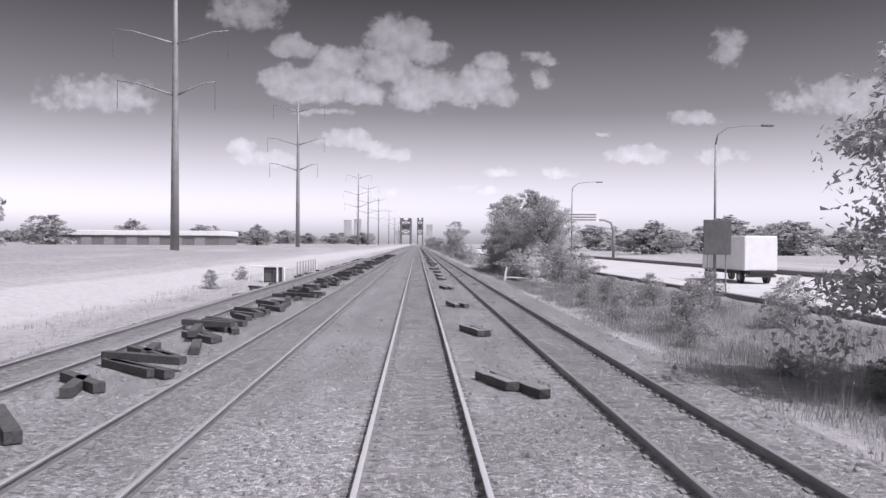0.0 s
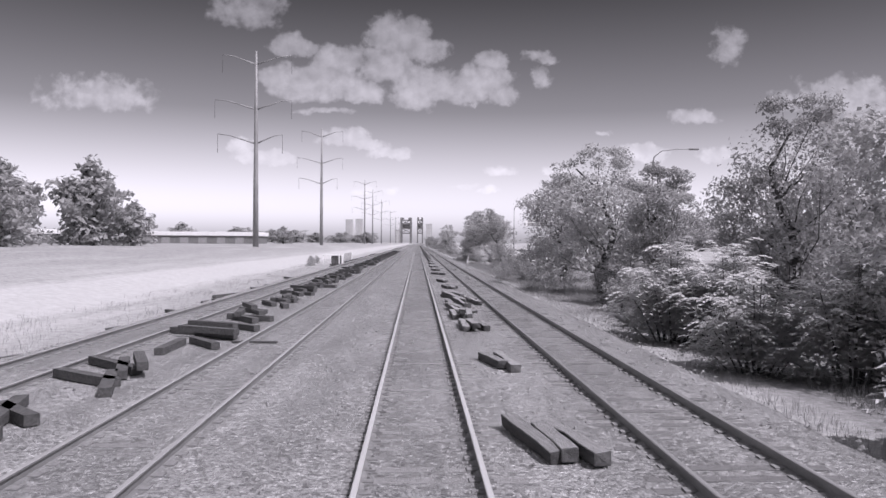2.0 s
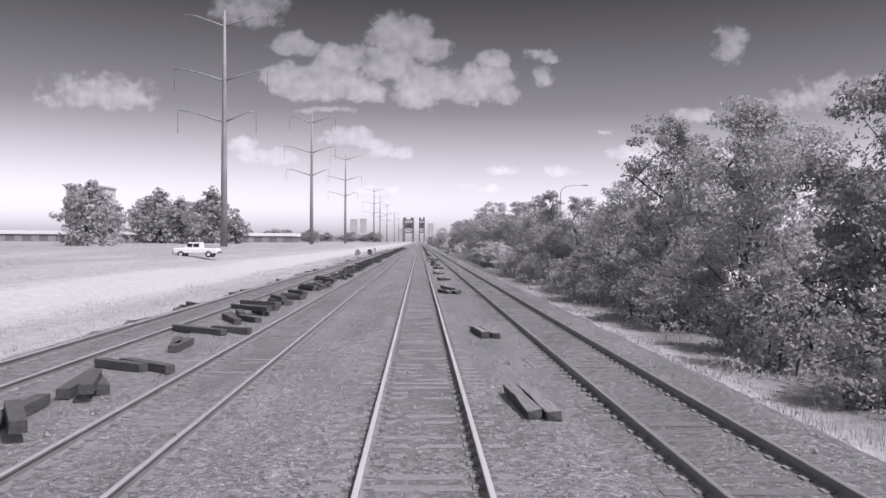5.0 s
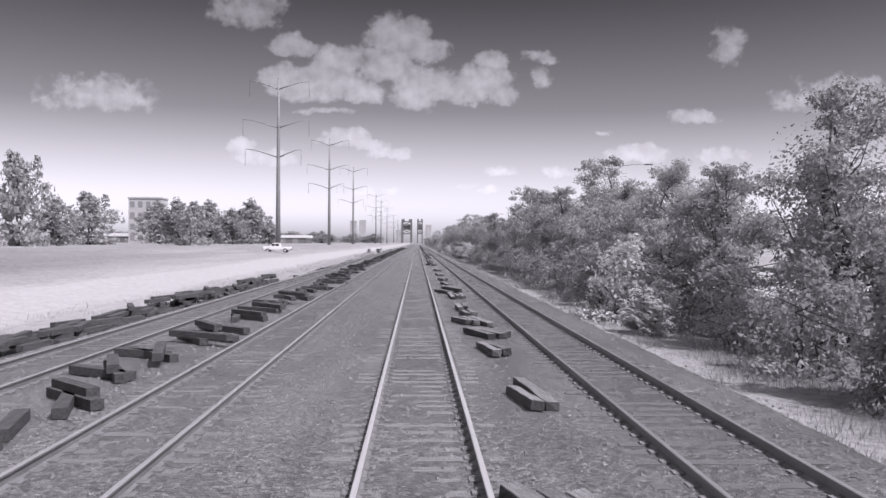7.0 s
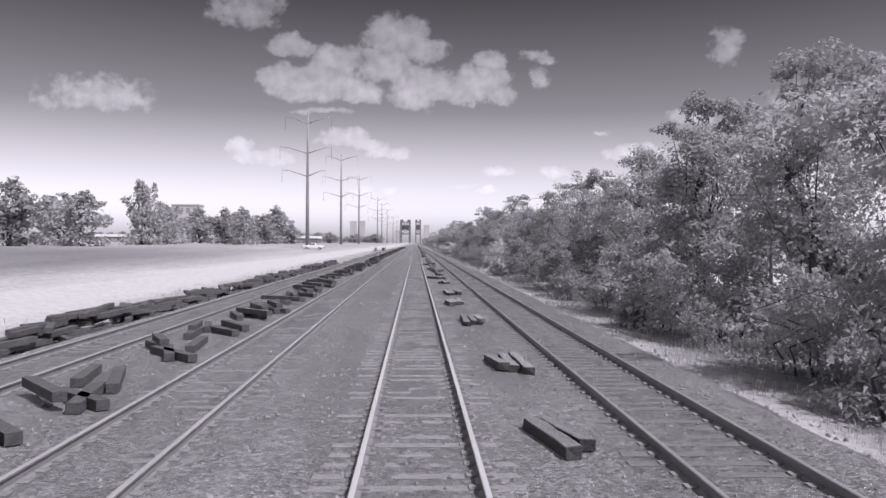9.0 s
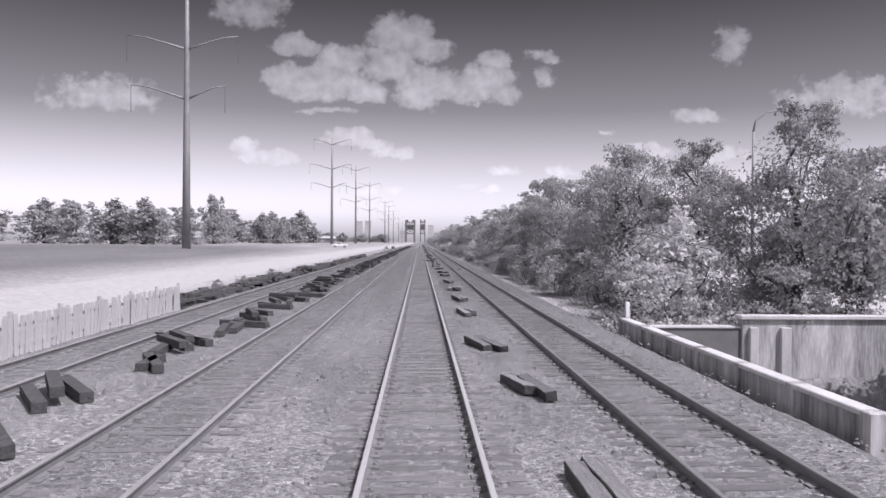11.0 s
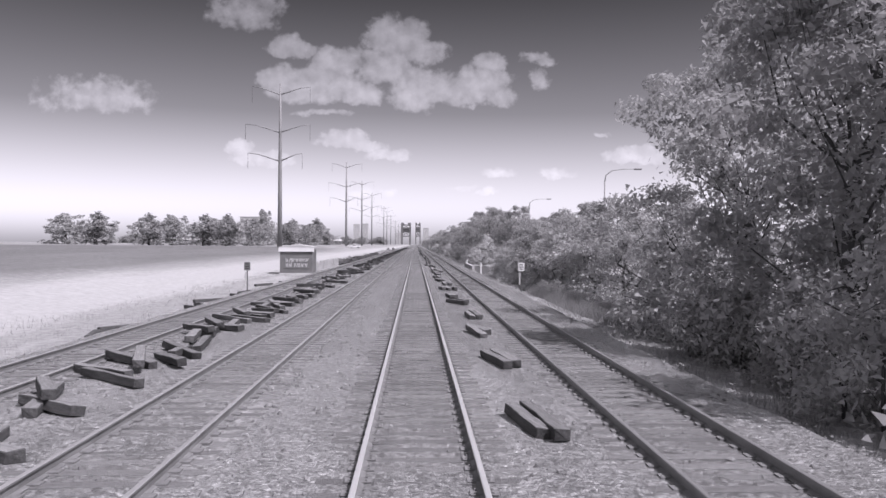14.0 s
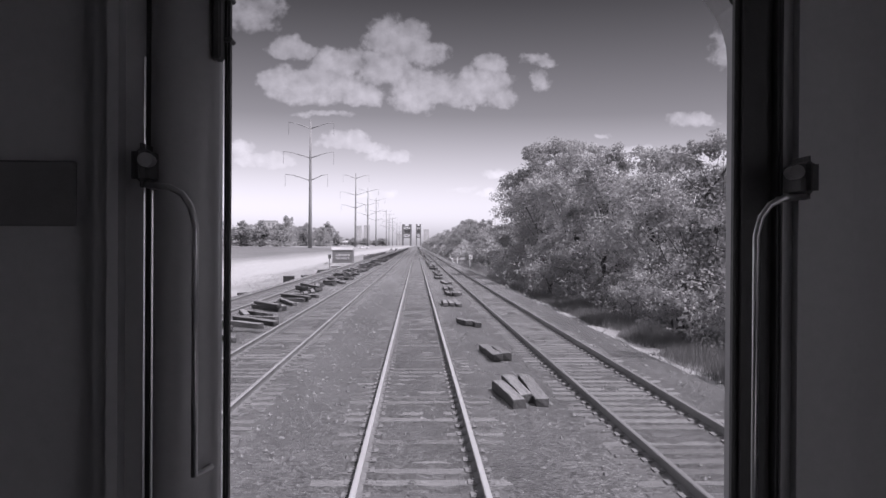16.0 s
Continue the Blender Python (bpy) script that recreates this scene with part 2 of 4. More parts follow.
POLE = mat_plain("galvanised_pole", 0.21, 0.30, 0.6, 0.6, 0.1, 8, 0.1)
STEEL_DARK = mat_plain("dark_painted_steel", 0.07, 0.13, 0.4, 0.7, 0.0, 3, 0.1)
CONCRETE = mat_plain("old_concrete", 0.44, 0.66, 0.8, 0.9, 0, 14, 0.4, (1, 1, 0.35))
STREAKED = mat_plain("streaked_concrete", 0.14, 0.62, 1.0, 0.9, 0, 9, 0.3, (1.5, 1.9, 0.22))
ROADTOP = mat_plain("concrete_road", 0.42, 0.55, 0.3, 0.9, 0, 6, 0.2)
WORN_WHITE = mat_plain("worn_white_boards", 0.38, 0.56, 1.5, 0.8, 0, 20, 0.2, (1, 1, 0.3))
WHITE = mat_plain("white_paint", 0.70, 0.82, 1.5, 0.6, 0, 20, 0.1)
BLACK = mat_plain("black_rubber", 0.015, 0.035, 4, 0.6)
GREY_WALL = mat_plain("grey_block_wall", 0.13, 0.20, 1.2, 0.85, 0, 20, 0.3)
ROOFING = mat_plain("grey_roofing", 0.42, 0.55, 1.2, 0.8, 0, 12, 0.3)
# glass greyed far above the dark pane's tone, to carry distant haze
FAR_GLASS = mat_plain("far_window_glass", 0.24, 0.32, 1.0, 0.2)
BRIDGE_STEEL = mat_plain("grey_bridge_steel", 0.12, 0.18, 0.1, 0.8, 0.0, 0.8, 0.1)
GLASS_DARK = mat_plain("dark_window_glass", 0.02, 0.04, 1.0, 0.12)
FACADE = mat_plain("tower_facade", 0.46, 0.55, 0.05, 0.8, 0, 0.6, 0.1)
BARK = mat_plain("tree_bark", 0.05, 0.12, 3.0, 0.95, 0, 22, 0.8, (1, 1, 0.25), 0, 0.03)
LEAF_DARK = mat_leaf("leaf_dark", 0.25, 0.50)
LEAF_MID = mat_leaf("leaf_mid", 0.32, 0.60)
LEAF_SOFT = mat_leaf("leaf_soft", 0.34, 0.60)
LEAF_PALE = mat_leaf("leaf_pale", 0.50, 0.80)
STRAW = mat_leaf("dry_grass_blade", 0.19, 0.42)
RANK = mat_leaf("rank_grass_blade", 0.14, 0.30)
CAB_PAINT = mat_plain("dark_cab_paint", 0.38, 0.45, 1.2, 0.42, 0, 50, 0.06)
CAB_TRIM = mat_plain("black_door_rubber", 0.05, 0.07, 3, 0.55)
CHROME = mat_plain("worn_chrome_rail", 0.42, 0.55, 4, 0.3, 1.0, 60, 0.05)


# ---- mesh helpers ----
def mesh_of(name, verts, faces, mats, mat_ids=None, smooth=False):
    me = bpy.data.meshes.new(name)
    me.from_pydata(verts, [], faces)
    for m in mats if isinstance(mats, (list, tuple)) else [mats]:
        me.materials.append(m)
    if mat_ids is not None:
        me.polygons.foreach_set("material_index", mat_ids)
    if smooth:
        me.polygons.foreach_set("use_smooth", [True] * len(me.polygons))
    me.update()
    return me


def part(name, bm, mat, parent=None, label="", smooth=False):
    me = bpy.data.meshes.new(name)
    bm.to_mesh(me)
    bm.free()
    for m in mat if isinstance(mat, (list, tuple)) else [mat]:
        me.materials.append(m)
    if smooth:
        me.polygons.foreach_set("use_smooth", [True] * len(me.polygons))
    ob = new(name, me)
    if parent is not None:
        ob.parent = parent
    if label:
        ob["label"] = label
    return ob


def empty(name, m, label, category, group="", kind=""):
    e = new(name)
    e.empty_display_size = 0.2
    e.matrix_world = m
    return tagged(e, label, category, group, kind)


def box(size, at=(0, 0, 0), bevel=0.0, bm=None, turn=None, taper=1.0, rounds=1):
    bm = bm or bmesh.new()
    r = bmesh.ops.create_cube(bm, size=1.0)
    vs = r["verts"]
    for v in vs:
        k = taper if v.co.z > 0 else 1.0
        v.co = Vector((v.co.x * size[0] * k, v.co.y * size[1] * k, v.co.z * size[2]))
    if bevel:
        es = list({e for v in vs for e in v.link_edges})
        b = bmesh.ops.bevel(bm, geom=es, offset=bevel, segments=rounds, affect="EDGES")
        vs = list({v for v in vs if v.is_valid} | set(b["verts"]))
    m = Matrix.Translation(at) @ (turn or Matrix())
    for v in vs:
        v.co = m @ v.co
    return bm


def tube(points, radii, sides=8, bm=None, cap=True):
    """A tapering tube along points."""
    bm = bm or bmesh.new()
    pts = [Vector(p) for p in points]
    if isinstance(radii, (int, float)):
        radii = [radii] * len(pts)
    rings = []
    side = None
    for i, p in enumerate(pts):
        d = (pts[min(i + 1, len(pts) - 1)] - pts[max(i - 1, 0)]).normalized()
        ref = side if side is not None else (Vector((0, 0, 1)) if abs(d.z) < 0.9 else Vector((1, 0, 0))).cross(d)
        side = (ref - d * ref.dot(d)).normalized()
        up = d.cross(side)
        rings.append([bm.verts.new(p + (side * math.cos(a) + up * math.sin(a)) * radii[i]) for a in (2 * math.pi * k / sides for k in range(sides))])
    for a, b in zip(rings, rings[1:]):
        for k in range(sides):
            bm.faces.new((a[k], a[(k + 1) % sides], b[(k + 1) % sides], b[k]))
    if cap:
        bm.faces.new(rings[0][::-1])
        bm.faces.new(rings[-1])
    return bm


# ---- ground ----
PROFILE = [(-5000, 1.5), (-60, 1.8), (-34, 1.6), (-26, 0.6), (-21, -0.15), (-17, -0.72), (-12.0, -0.82), (-10.9, -0.62), (6.6, -0.62), (7.6, -0.75),
           (12, -0.95), (16, -0.75), (17.4, -0.35), (36, -0.25), (44, 0.3), (60, 0.6), (5000, 0.9)]


def ground_z(x):
    return float(np.interp(x, [p[0] for p in PROFILE], [p[1] for p in PROFILE]))


def lay_ground():
    xs = [-5000, -2500, -1200, -600, -300, -160, -100, -70] + list(np.arange(-60, 60.1, 1.0)) + [70, 100, 160, 300, 600, 1200, 2500, 5000]
    ys = [-2500, -900, -300, -120] + list(np.arange(-60, 700, 1.6)) + [740, 800, 900, 1100, 1400, 1800, 2400, 3200, 4200, 5400]
    verts, faces = [], []
    for y in ys:
        for x in xs:
            z = ground_z(x)
            near = -60 <= x <= 60 and -60 <= y <= 700
            if near and not -10.9 <= x <= 6.6:
                z += 0.10 * noise.fractal(Vector((x * 0.5, y * 0.35, 0)), 1.0, 2.0, 3)
            if 7.2 < x < 17.2 and 152.2 < y < 167.9:      # cutting of the street that passes under the tracks
                z = -3.2
            verts.append((x, y, z))
    n = len(xs)
    for j in range(len(ys) - 1):
        for i in range(n - 1):
            a = j * n + i
            faces.append((a, a + 1, a + n + 1, a + n))
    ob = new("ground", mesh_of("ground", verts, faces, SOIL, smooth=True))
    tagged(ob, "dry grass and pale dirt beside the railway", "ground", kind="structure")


def lay_ballast():
    prof = [(-11.2, -0.75), (-10.25, -0.22)] + [(x, -0.185) for x in np.arange(-10.0, 6.01, 0.32)] + [(6.25, -0.22), (7.3, -0.85)]
    ys = list(np.arange(-40, 470, 0.3)) + list(np.arange(470, 900, 3.0)) + [950, 1100, 1400, 1900, 2440]
    verts, faces = [], []
    for y in ys:
        middles = [track_x(c, y) for c in TRACKS]
        for x, z in prof:
            d = min(abs(x - c) for c in middles)
            lift = 0.0 if d < 1.35 else 0.07
            zz = z + lift * 0.6 + 0.022 * noise.noise(Vector((x * 3.1, y * 3.3, 1))) + 0.03 * noise.noise(Vector((x * 0.8, y * 0.5, 4)))
            if d < 1.4:
                sink = float(np.interp(y, (100, 180, 380, 430), (0.006, -0.002, -0.004, -0.008))) - (0.005 if x < -2 else 0.0)
                if abs(x) < 1.4:       # a stretch of the main track where the ties stand clear of the stones
                    sink += float(np.interp(y, (45, 70, 95, 128, 160), (-0.010, -0.004, 0.02, 0.02, 0.0)))
                zz = -0.168 - sink + 0.026 * noise.noise(Vector((x * 2.1, y * 1.1, 1))) + 0.012 * noise.noise(Vector((x * 5, y * 4, 7)))
                zz = min(zz, -0.148)
            verts.append((x + 0.1 * noise.noise(Vector((x, y * 0.4, 9))), y, zz))
    n = len(prof)
    for j in range(len(ys) - 1):
        for i in range(n - 1):
            a = j * n + i
            faces.append((a, a + 1, a + n + 1, a + n))
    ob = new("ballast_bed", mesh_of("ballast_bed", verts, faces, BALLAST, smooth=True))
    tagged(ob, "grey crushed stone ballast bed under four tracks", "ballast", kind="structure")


lay_ground()
lay_ballast()

# ---- tracks ----
RAIL_SECTION = [(-0.070, -0.172), (0.070, -0.172), (0.070, -0.160), (0.012, -0.140), (0.010, -0.045), (0.036, -0.034), (0.037, -0.008), (0.026, 0.0),
                (-0.026, 0.0), (-0.037, -0.008), (-0.036, -0.034), (-0.010, -0.045), (-0.012, -0.140), (-0.070, -0.160)]


def rail_mesh(cx, y0, y1, top):
    ys = list(np.arange(y0, 600.0, 8.0)) + list(np.arange(600.0, y1, 60.0)) + [y1]
    n = len(RAIL_SECTION)
    verts = [(x + track_x(cx, y), y, z) for y in ys for x, z in RAIL_SECTION]
    faces, ids = [], []
    for j in range(len(ys) - 1):
        for i in range(n):
            a, b = j * n + i, j * n + (i + 1) % n
            faces.append((a, a + n, b + n, b))
            ids.append(1 if i in (6, 7, 8) else 0)
    return mesh_of("rail", verts, faces, [RAIL_SIDE, top], ids)


def tie_mesh(length=2.59):
    bm = box((length, 0.225, 0.17), (0, 0, -0.245), 0.012)
    me = bpy.data.meshes.new("tie")
    bm.to_mesh(me)
    bm.free()
    me.materials.append(TIE)
    return me


def plate_mesh():
    bm = box((0.34, 0.19, 0.018), (0, 0, -0.151), 0.004)
    for sx in (-0.1, 0.1):
        for sy in (-0.06, 0.06):
            box((0.03, 0.03, 0.03), (sx, sy, -0.135), 0.0, bm)
    me = bpy.data.meshes.new("tie_plate")
    bm.to_mesh(me)
    bm.free()
    me.materials.append(PLATE)
    return me


TIE_MESH, PLATE_MESH = tie_mesh(), plate_mesh()


def many_boxes(name, items, mat):
    """Joined oblong pieces: each is (x, y, z, half x, half y, half z, turn)."""
    a = np.array(items)
    sign = np.array([(-1, -1, -1), (1, -1, -1), (1, 1, -1), (-1, 1, -1), (-1, -1, 1), (1, -1, 1), (1, 1, 1), (-1, 1, 1)])
    loc = a[:, None, 3:6] * sign[None]
    c, s = np.cos(a[:, 6])[:, None], np.sin(a[:, 6])[:, None]
    x = loc[:, :, 0] * c - loc[:, :, 1] * s + a[:, None, 0]
    y = loc[:, :, 0] * s + loc[:, :, 1] * c + a[:, None, 1]
    z = loc[:, :, 2] + a[:, None, 2]
    verts = np.stack([x, y, z], -1).reshape(-1, 3)
    quad = np.array([(4, 5, 6, 7), (0, 1, 5, 4), (1, 2, 6, 5), (2, 3, 7, 6), (3, 0, 4, 7)])
    faces = (np.arange(len(a))[:, None, None] * 8 + quad[None]).reshape(-1, 4)
    return mesh_of(name, verts.tolist(), faces.tolist(), mat)


def lay_track(cx, label, first, single, top):
    track = empty("railway_track", pose(0, 0, 0), label, "railway track", "parallel tracks", "structure")
    steel = rail_mesh(cx, -40.0, 2440.0, top)
    for sx in (-0.7535, 0.7535):
        r = new("rail", steel)
        r.parent, r.location = track, (sx, 0, 0)
    rng = random.Random(int(cx * 100) + 900)
    rest, rest_plates = [], []
    y, count = -30.0, 0
    while y < 620:
        mid = track_x(cx, y)
        dx, dz, a = mid + rng.uniform(-0.06, 0.06), rng.uniform(-0.012, 0.004), rng.uniform(-0.012, 0.012)
        if first <= y and count < single:
            t = new("tie", TIE_MESH)
            t.parent, t.matrix_basis = track, Matrix.Translation((dx, y, dz)) @ Matrix.Rotation(a, 4, "Z")
            count += 1
        else:
            rest.append((dx, y, -0.245 + dz, 1.295, 0.112, 0.085, a))
        for sx in (-0.7535, 0.7535):
            if cx == 0.0 and 8.0 <= y and count <= 150:
                p = new("tie_plate", PLATE_MESH)
                p.parent, p.matrix_basis = track, Matrix.Translation((mid + sx, y, 0)) @ Matrix.Rotation(a, 4, "Z")
                continue
            rest_plates.append((mid + sx, y, -0.151, 0.17, 0.09, 0.012, a))
            for ox in (-0.11, 0.11) if cx == 0.0 and y < 470 else ():
                rest_plates.append((mid + sx + ox, y + rng.choice((-0.05, 0.05)), -0.13, 0.016, 0.016, 0.016, a))
        y += 0.497 + rng.uniform(-0.03, 0.03)
    t = new("ties", many_boxes("ties", rest, TIE))
    t.parent = track
    tagged(t, kind="stuff")
    t = new("tie_plates", many_boxes("tie_plates", rest_plates, PLATE))
    t.parent = track
    tagged(t, kind="stuff")


lay_track(TRACKS[0], "straight main railway track with shiny steel rails on weathered wooden ties", 8.0, 300, RAIL_TOP)
lay_track(TRACKS[1], "straight railway track with dark rusty rails on wooden ties", 8.0, 200, DULL_TOP)
lay_track(TRACKS[2], "straight railway track with worn rails on wooden ties", 14.0, 150, WORN_TOP)
lay_track(TRACKS[3], "outer railway track with pale rails on wooden ties", 22.0, 100, WORN_TOP)

# ---- trees ----
def leaf_cloud(clumps, count, size, rng, up=0.35):
    """Small pointed leaves scattered through the shells of clumps (centre, radii)."""
    cs = np.array([c for c, _ in clumps])
    rs = np.array([r for _, r in clumps])
    wgt = (rs[:, 0] * rs[:, 1] * rs[:, 2]) ** 0.5
    pick = rng.choice(len(cs), count, p=wgt / wgt.sum())
    d = rng.normal(size=(count, 3))
    d /= np.linalg.norm(d, axis=1)[:, None]
    rad = rng.uniform(0.3, 1.0, count) ** 0.6 * np.where(rng.uniform(size=count) < 0.12, 1.18, 1.03)
    p = cs[pick] + d * rs[pick] * rad[:, None]
    n = d + rng.normal(size=(count, 3)) * 0.55 + np.array([0, 0, up])
    n /= np.linalg.norm(n, axis=1)[:, None]
    a = np.cross(n, rng.normal(size=(count, 3)))
    a /= np.linalg.norm(a, axis=1)[:, None]
    b = np.cross(n, a)
    ln = size * rng.uniform(0.6, 1.35, count)[:, None]
    wd = ln * rng.uniform(0.45, 0.7, count)[:, None]
    tri = np.stack([p - a * ln * 0.42 - b * wd * 0.5, p - a * ln * 0.34 + b * wd * 0.5, p + a * ln * 0.55 - n * ln * 0.1], 1)
    return tri.reshape(-1, 3).tolist(), np.arange(count * 3).reshape(-1, 3).tolist()


def make_tree(name, seed, leafmat, label, category, height=10.0, radius=4.0, clear=0.15, clumps=26, leaves=9000, size=0.27, stems=1, skirt=0):
    rng = np.random.default_rng(seed)
    tree = empty(name, Matrix(), label, category)
    bm = bmesh.new()
    cl, boughs = [], []
    for k in range(clumps):
        h = clear + (1 - clear) * rng.uniform(0.0, 1.0) ** 0.9
        prof = math.sin(math.pi * min(1, max(0.0, (h - clear * 0.4) / (1.06 - clear * 0.4))) ** 0.8) ** 0.7
        a, r = rng.uniform(0, 2 * math.pi), radius * prof * rng.uniform(0.15, 0.92)
        s = radius * rng.uniform(0.20, 0.36) * (0.6 + 0.4 * prof)
        c = np.array((r * math.cos(a), r * math.sin(a), min(h * height, height - s * 0.6)))
        boughs.append((c, s))
        # each bough ends in a spray of smaller clumps with gaps between them
        for j in range(6):
            d = rng.normal(size=3) * (1.0, 1.0, 0.6)
            d *= rng.uniform(0.3, 1.1) * s / np.linalg.norm(d)
            q = s * rng.uniform(0.36, 0.72)
            cl.append((tuple(c + d), (q, q, q * rng.uniform(0.5, 0.8))))
    top = height * 0.94
    for j in range(5):
        cl.append(((rng.normal() * radius * 0.14, rng.normal() * radius * 0.14, top + rng.uniform(-0.1, 0.05) * height), (radius * 0.1, radius * 0.1, height * 0.035)))
    cl += [((0.12 * radius * sx, 0.12 * radius * sy, height * (0.56 + 0.03 * sx)), (radius * 0.6, radius * 0.6, height * 0.3)) for sx, sy in ((1, 1), (-1, 0), (0, -1), (1, -1))]
    cl.append(((0, 0, height * (0.3 + clear * 0.4)), (radius * 0.6, radius * 0.6, max(0.0, 0.5 - clear) * height * 0.55)))
    # low boughs that hang to the grass
    for k in range(skirt):
        a = 2 * math.pi * (k + rng.uniform(-0.3, 0.3)) / skirt
        r, q = radius * rng.uniform(0.5, 0.85), radius * rng.uniform(0.24, 0.36)
        cl.append(((r * math.cos(a), r * math.sin(a), height * rng.uniform(0.05, 0.16)), (q, q, height * rng.uniform(0.09, 0.15))))
    for s in range(stems):
        bx, by = (rng.uniform(-0.5, 0.5), rng.uniform(-0.5, 0.5)) if stems > 1 else (0, 0)
        pts = [(bx, by, -0.3)]
        for k in range(1, 7):
            pts.append((bx + rng.normal() * 0.14 * k, by + rng.normal() * 0.14 * k, height * 0.14 * k))
        base = 0.028 * height / stems ** 0.5
        tube(pts, [base * 1.25] + [base * (1 - 0.14 * k) for k in range(1, 7)], 8, bm)
        for c, _ in boughs[s::stems]:
            k = min(5, max(1, int(c[2] / height * 6) - 1))
            p0, p2 = Vector(pts[k]), Vector(c)
            mid = (p0 + p2) / 2 + Vector((rng.normal() * 0.2, rng.normal() * 0.2, -0.1 * (p2 - p0).length))
            tube([p0, mid, p2], [base * 0.2, base * 0.09, base * 0.025], 4, bm, cap=False)
    part("trunk", bm, BARK, tree, "", True)
    v, f = leaf_cloud(cl, leaves, size, rng)
    crown = new("crown", mesh_of("crown", v, f, leafmat))
    crown.parent = tree
    return tree


class Grove:
    """Plants made once and then set out as copies."""

    def __init__(self, protos, height):
        self.protos, self.height, self.used, self.turn = protos, height, set(), 0

    def plant(self, x, y, h, width=1.0, which=None, group=""):
        i = self.turn % len(self.protos) if which is None else which
        self.turn += 1
        p = self.protos[i]
        k = h / self.height
        m = pose(x, y, ground_z(x) - 0.05, 0, 0, (x * 37 + y * 53) % 360) @ Matrix.Diagonal((k * width, k * width, k, 1))
        if i in self.used:
            ob = copy_thing(p, m)
        else:
            self.used.add(i)
            ob = p
        ob.matrix_basis = m
        if group:
            ob["group"] = group
        return ob


tall = Grove([make_tree("tree", 11 + i, (LEAF_DARK, LEAF_MID, LEAF_DARK, LEAF_MID, LEAF_DARK)[i], "leafy broad-crowned tree in full summer leaf on the grass bank", "tree",
                        10.0, (3.9, 4.3, 3.6, 4.1, 3.4)[i], (0.10, 0.15, 0.06, 0.14, 0.1)[i], (34, 30, 36, 32, 32)[i], 22000, 0.185, (1, 1, 2, 2, 1)[i], (6, 3, 9, 7, 9)[i]) for i in range(5)], 10.0)
back = Grove([make_tree("tree", 31 + i, (LEAF_MID, LEAF_DARK)[i], "leafy tree at the back of the tree belt", "tree", 10.0, 4.0, 0.1, 26, 4600, 0.42, 2) for i in range(2)], 10.0)
bushes = Grove([make_tree("bush", 51 + i, (LEAF_MID, LEAF_PALE, LEAF_DARK)[i], ("green leafy bush on the grass bank", "pale-leaved bush on the grass bank", "dark leafy bush on the grass bank")[i],
                          "bush", 3.0, 1.9, 0.0, 15, 3600, 0.15, 4, 11) for i in range(3)], 3.0)

pale = Grove([make_tree("tree", 91 + i, LEAF_SOFT, "pale feathery-leaved young tree on the grass bank", "tree", 6.0, 2.6, 0.03, 30, 12500, 0.15, 3, 11) for i in range(2)], 6.0)


def make_sumac():
    """A low clump of stems, each with rosettes of long drooping feathered leaves."""
    rng = np.random.default_rng(7)
    e = empty("sumac_bush", Matrix(), "pale spiky-leaved sumac bush on the grass bank", "bush")
    for s in range(24):
        a, r = rng.uniform(0, 6.28), rng.uniform(0.1, 1.5)
        high = 2.7 * (1.0 - 0.5 * r / 1.5) * rng.uniform(0.4, 1.0)
        top = Vector((r * math.cos(a), r * math.sin(a), high))
        stem = part("stem", tube([(top.x * 0.3, top.y * 0.3, -0.2), (top.x * 0.7, top.y * 0.7, top.z * 0.6), top], [0.03, 0.02, 0.012], 5), BARK, e)
        v, f = [], []
        for level in np.arange(0.35, 1.01, 0.16):
            base = Vector((top.x * (0.3 + 0.7 * level), top.y * (0.3 + 0.7 * level), top.z * level))
            for k in range(7):
                b = 2 * math.pi * (k + level * 3.3) / 7 + rng.uniform(-0.2, 0.2)
                out, ln, rise = Vector((math.cos(b), math.sin(b), 0)), rng.uniform(0.42, 0.74), rng.uniform(-0.25, 0.6)
                side = Vector((-out.y, out.x, 0))
                for j in range(1, 8):
                    q = j / 7
                    p = base + out * ln * q + Vector((0, 0, 0.22 * math.sin(q * 2.2) - 0.30 * q * q + rise * q))
                    for sg in (-1, 1):
                        tip = p + side * sg * 0.23 * (1.1 - q * 0.6) + out * 0.11 + Vector((0, 0, -0.04))
                        n = len(v)
                        v += [tuple(p - out * 0.055), tuple(p + out * 0.055), tuple(tip)]
                        f.append((n, n + 1, n + 2))
        leaf = new("foliage", mesh_of("foliage", v, f, LEAF_PALE))
        leaf.parent = stem
    return e


sumacs = Grove([make_sumac()], 2.8)
for x, y, h in ((9.3, 421, 3.3), (10.7, 419, 3.3), (9.4, 414, 2.6), (11.6, 413, 3.4), (9.6, 404, 3.0), (8.9, 283, 1.7), (11.4, 526, 3.0), (9.4, 230, 1.5)):
    sumacs.plant(x, y, h * 1.12, 1.0, group="bushes along the bank")
for x, y, h, wd in ((10.0, 142, 4.2, 1.1), (11.6, 137, 6.4, 1.1), (11.6, 130, 6.0, 1.2), (12.8, 125, 6.6, 1.2), (12.2, 119, 6.2, 1.1), (13.0, 112, 6.8, 1.2), (12.8, 104, 6.2, 1.1), (13.6, 97, 6.6, 1.1)):
    pale.plant(x, y, h, wd, group="tree belt beside the railway")

BELT = "tree belt beside the railway"
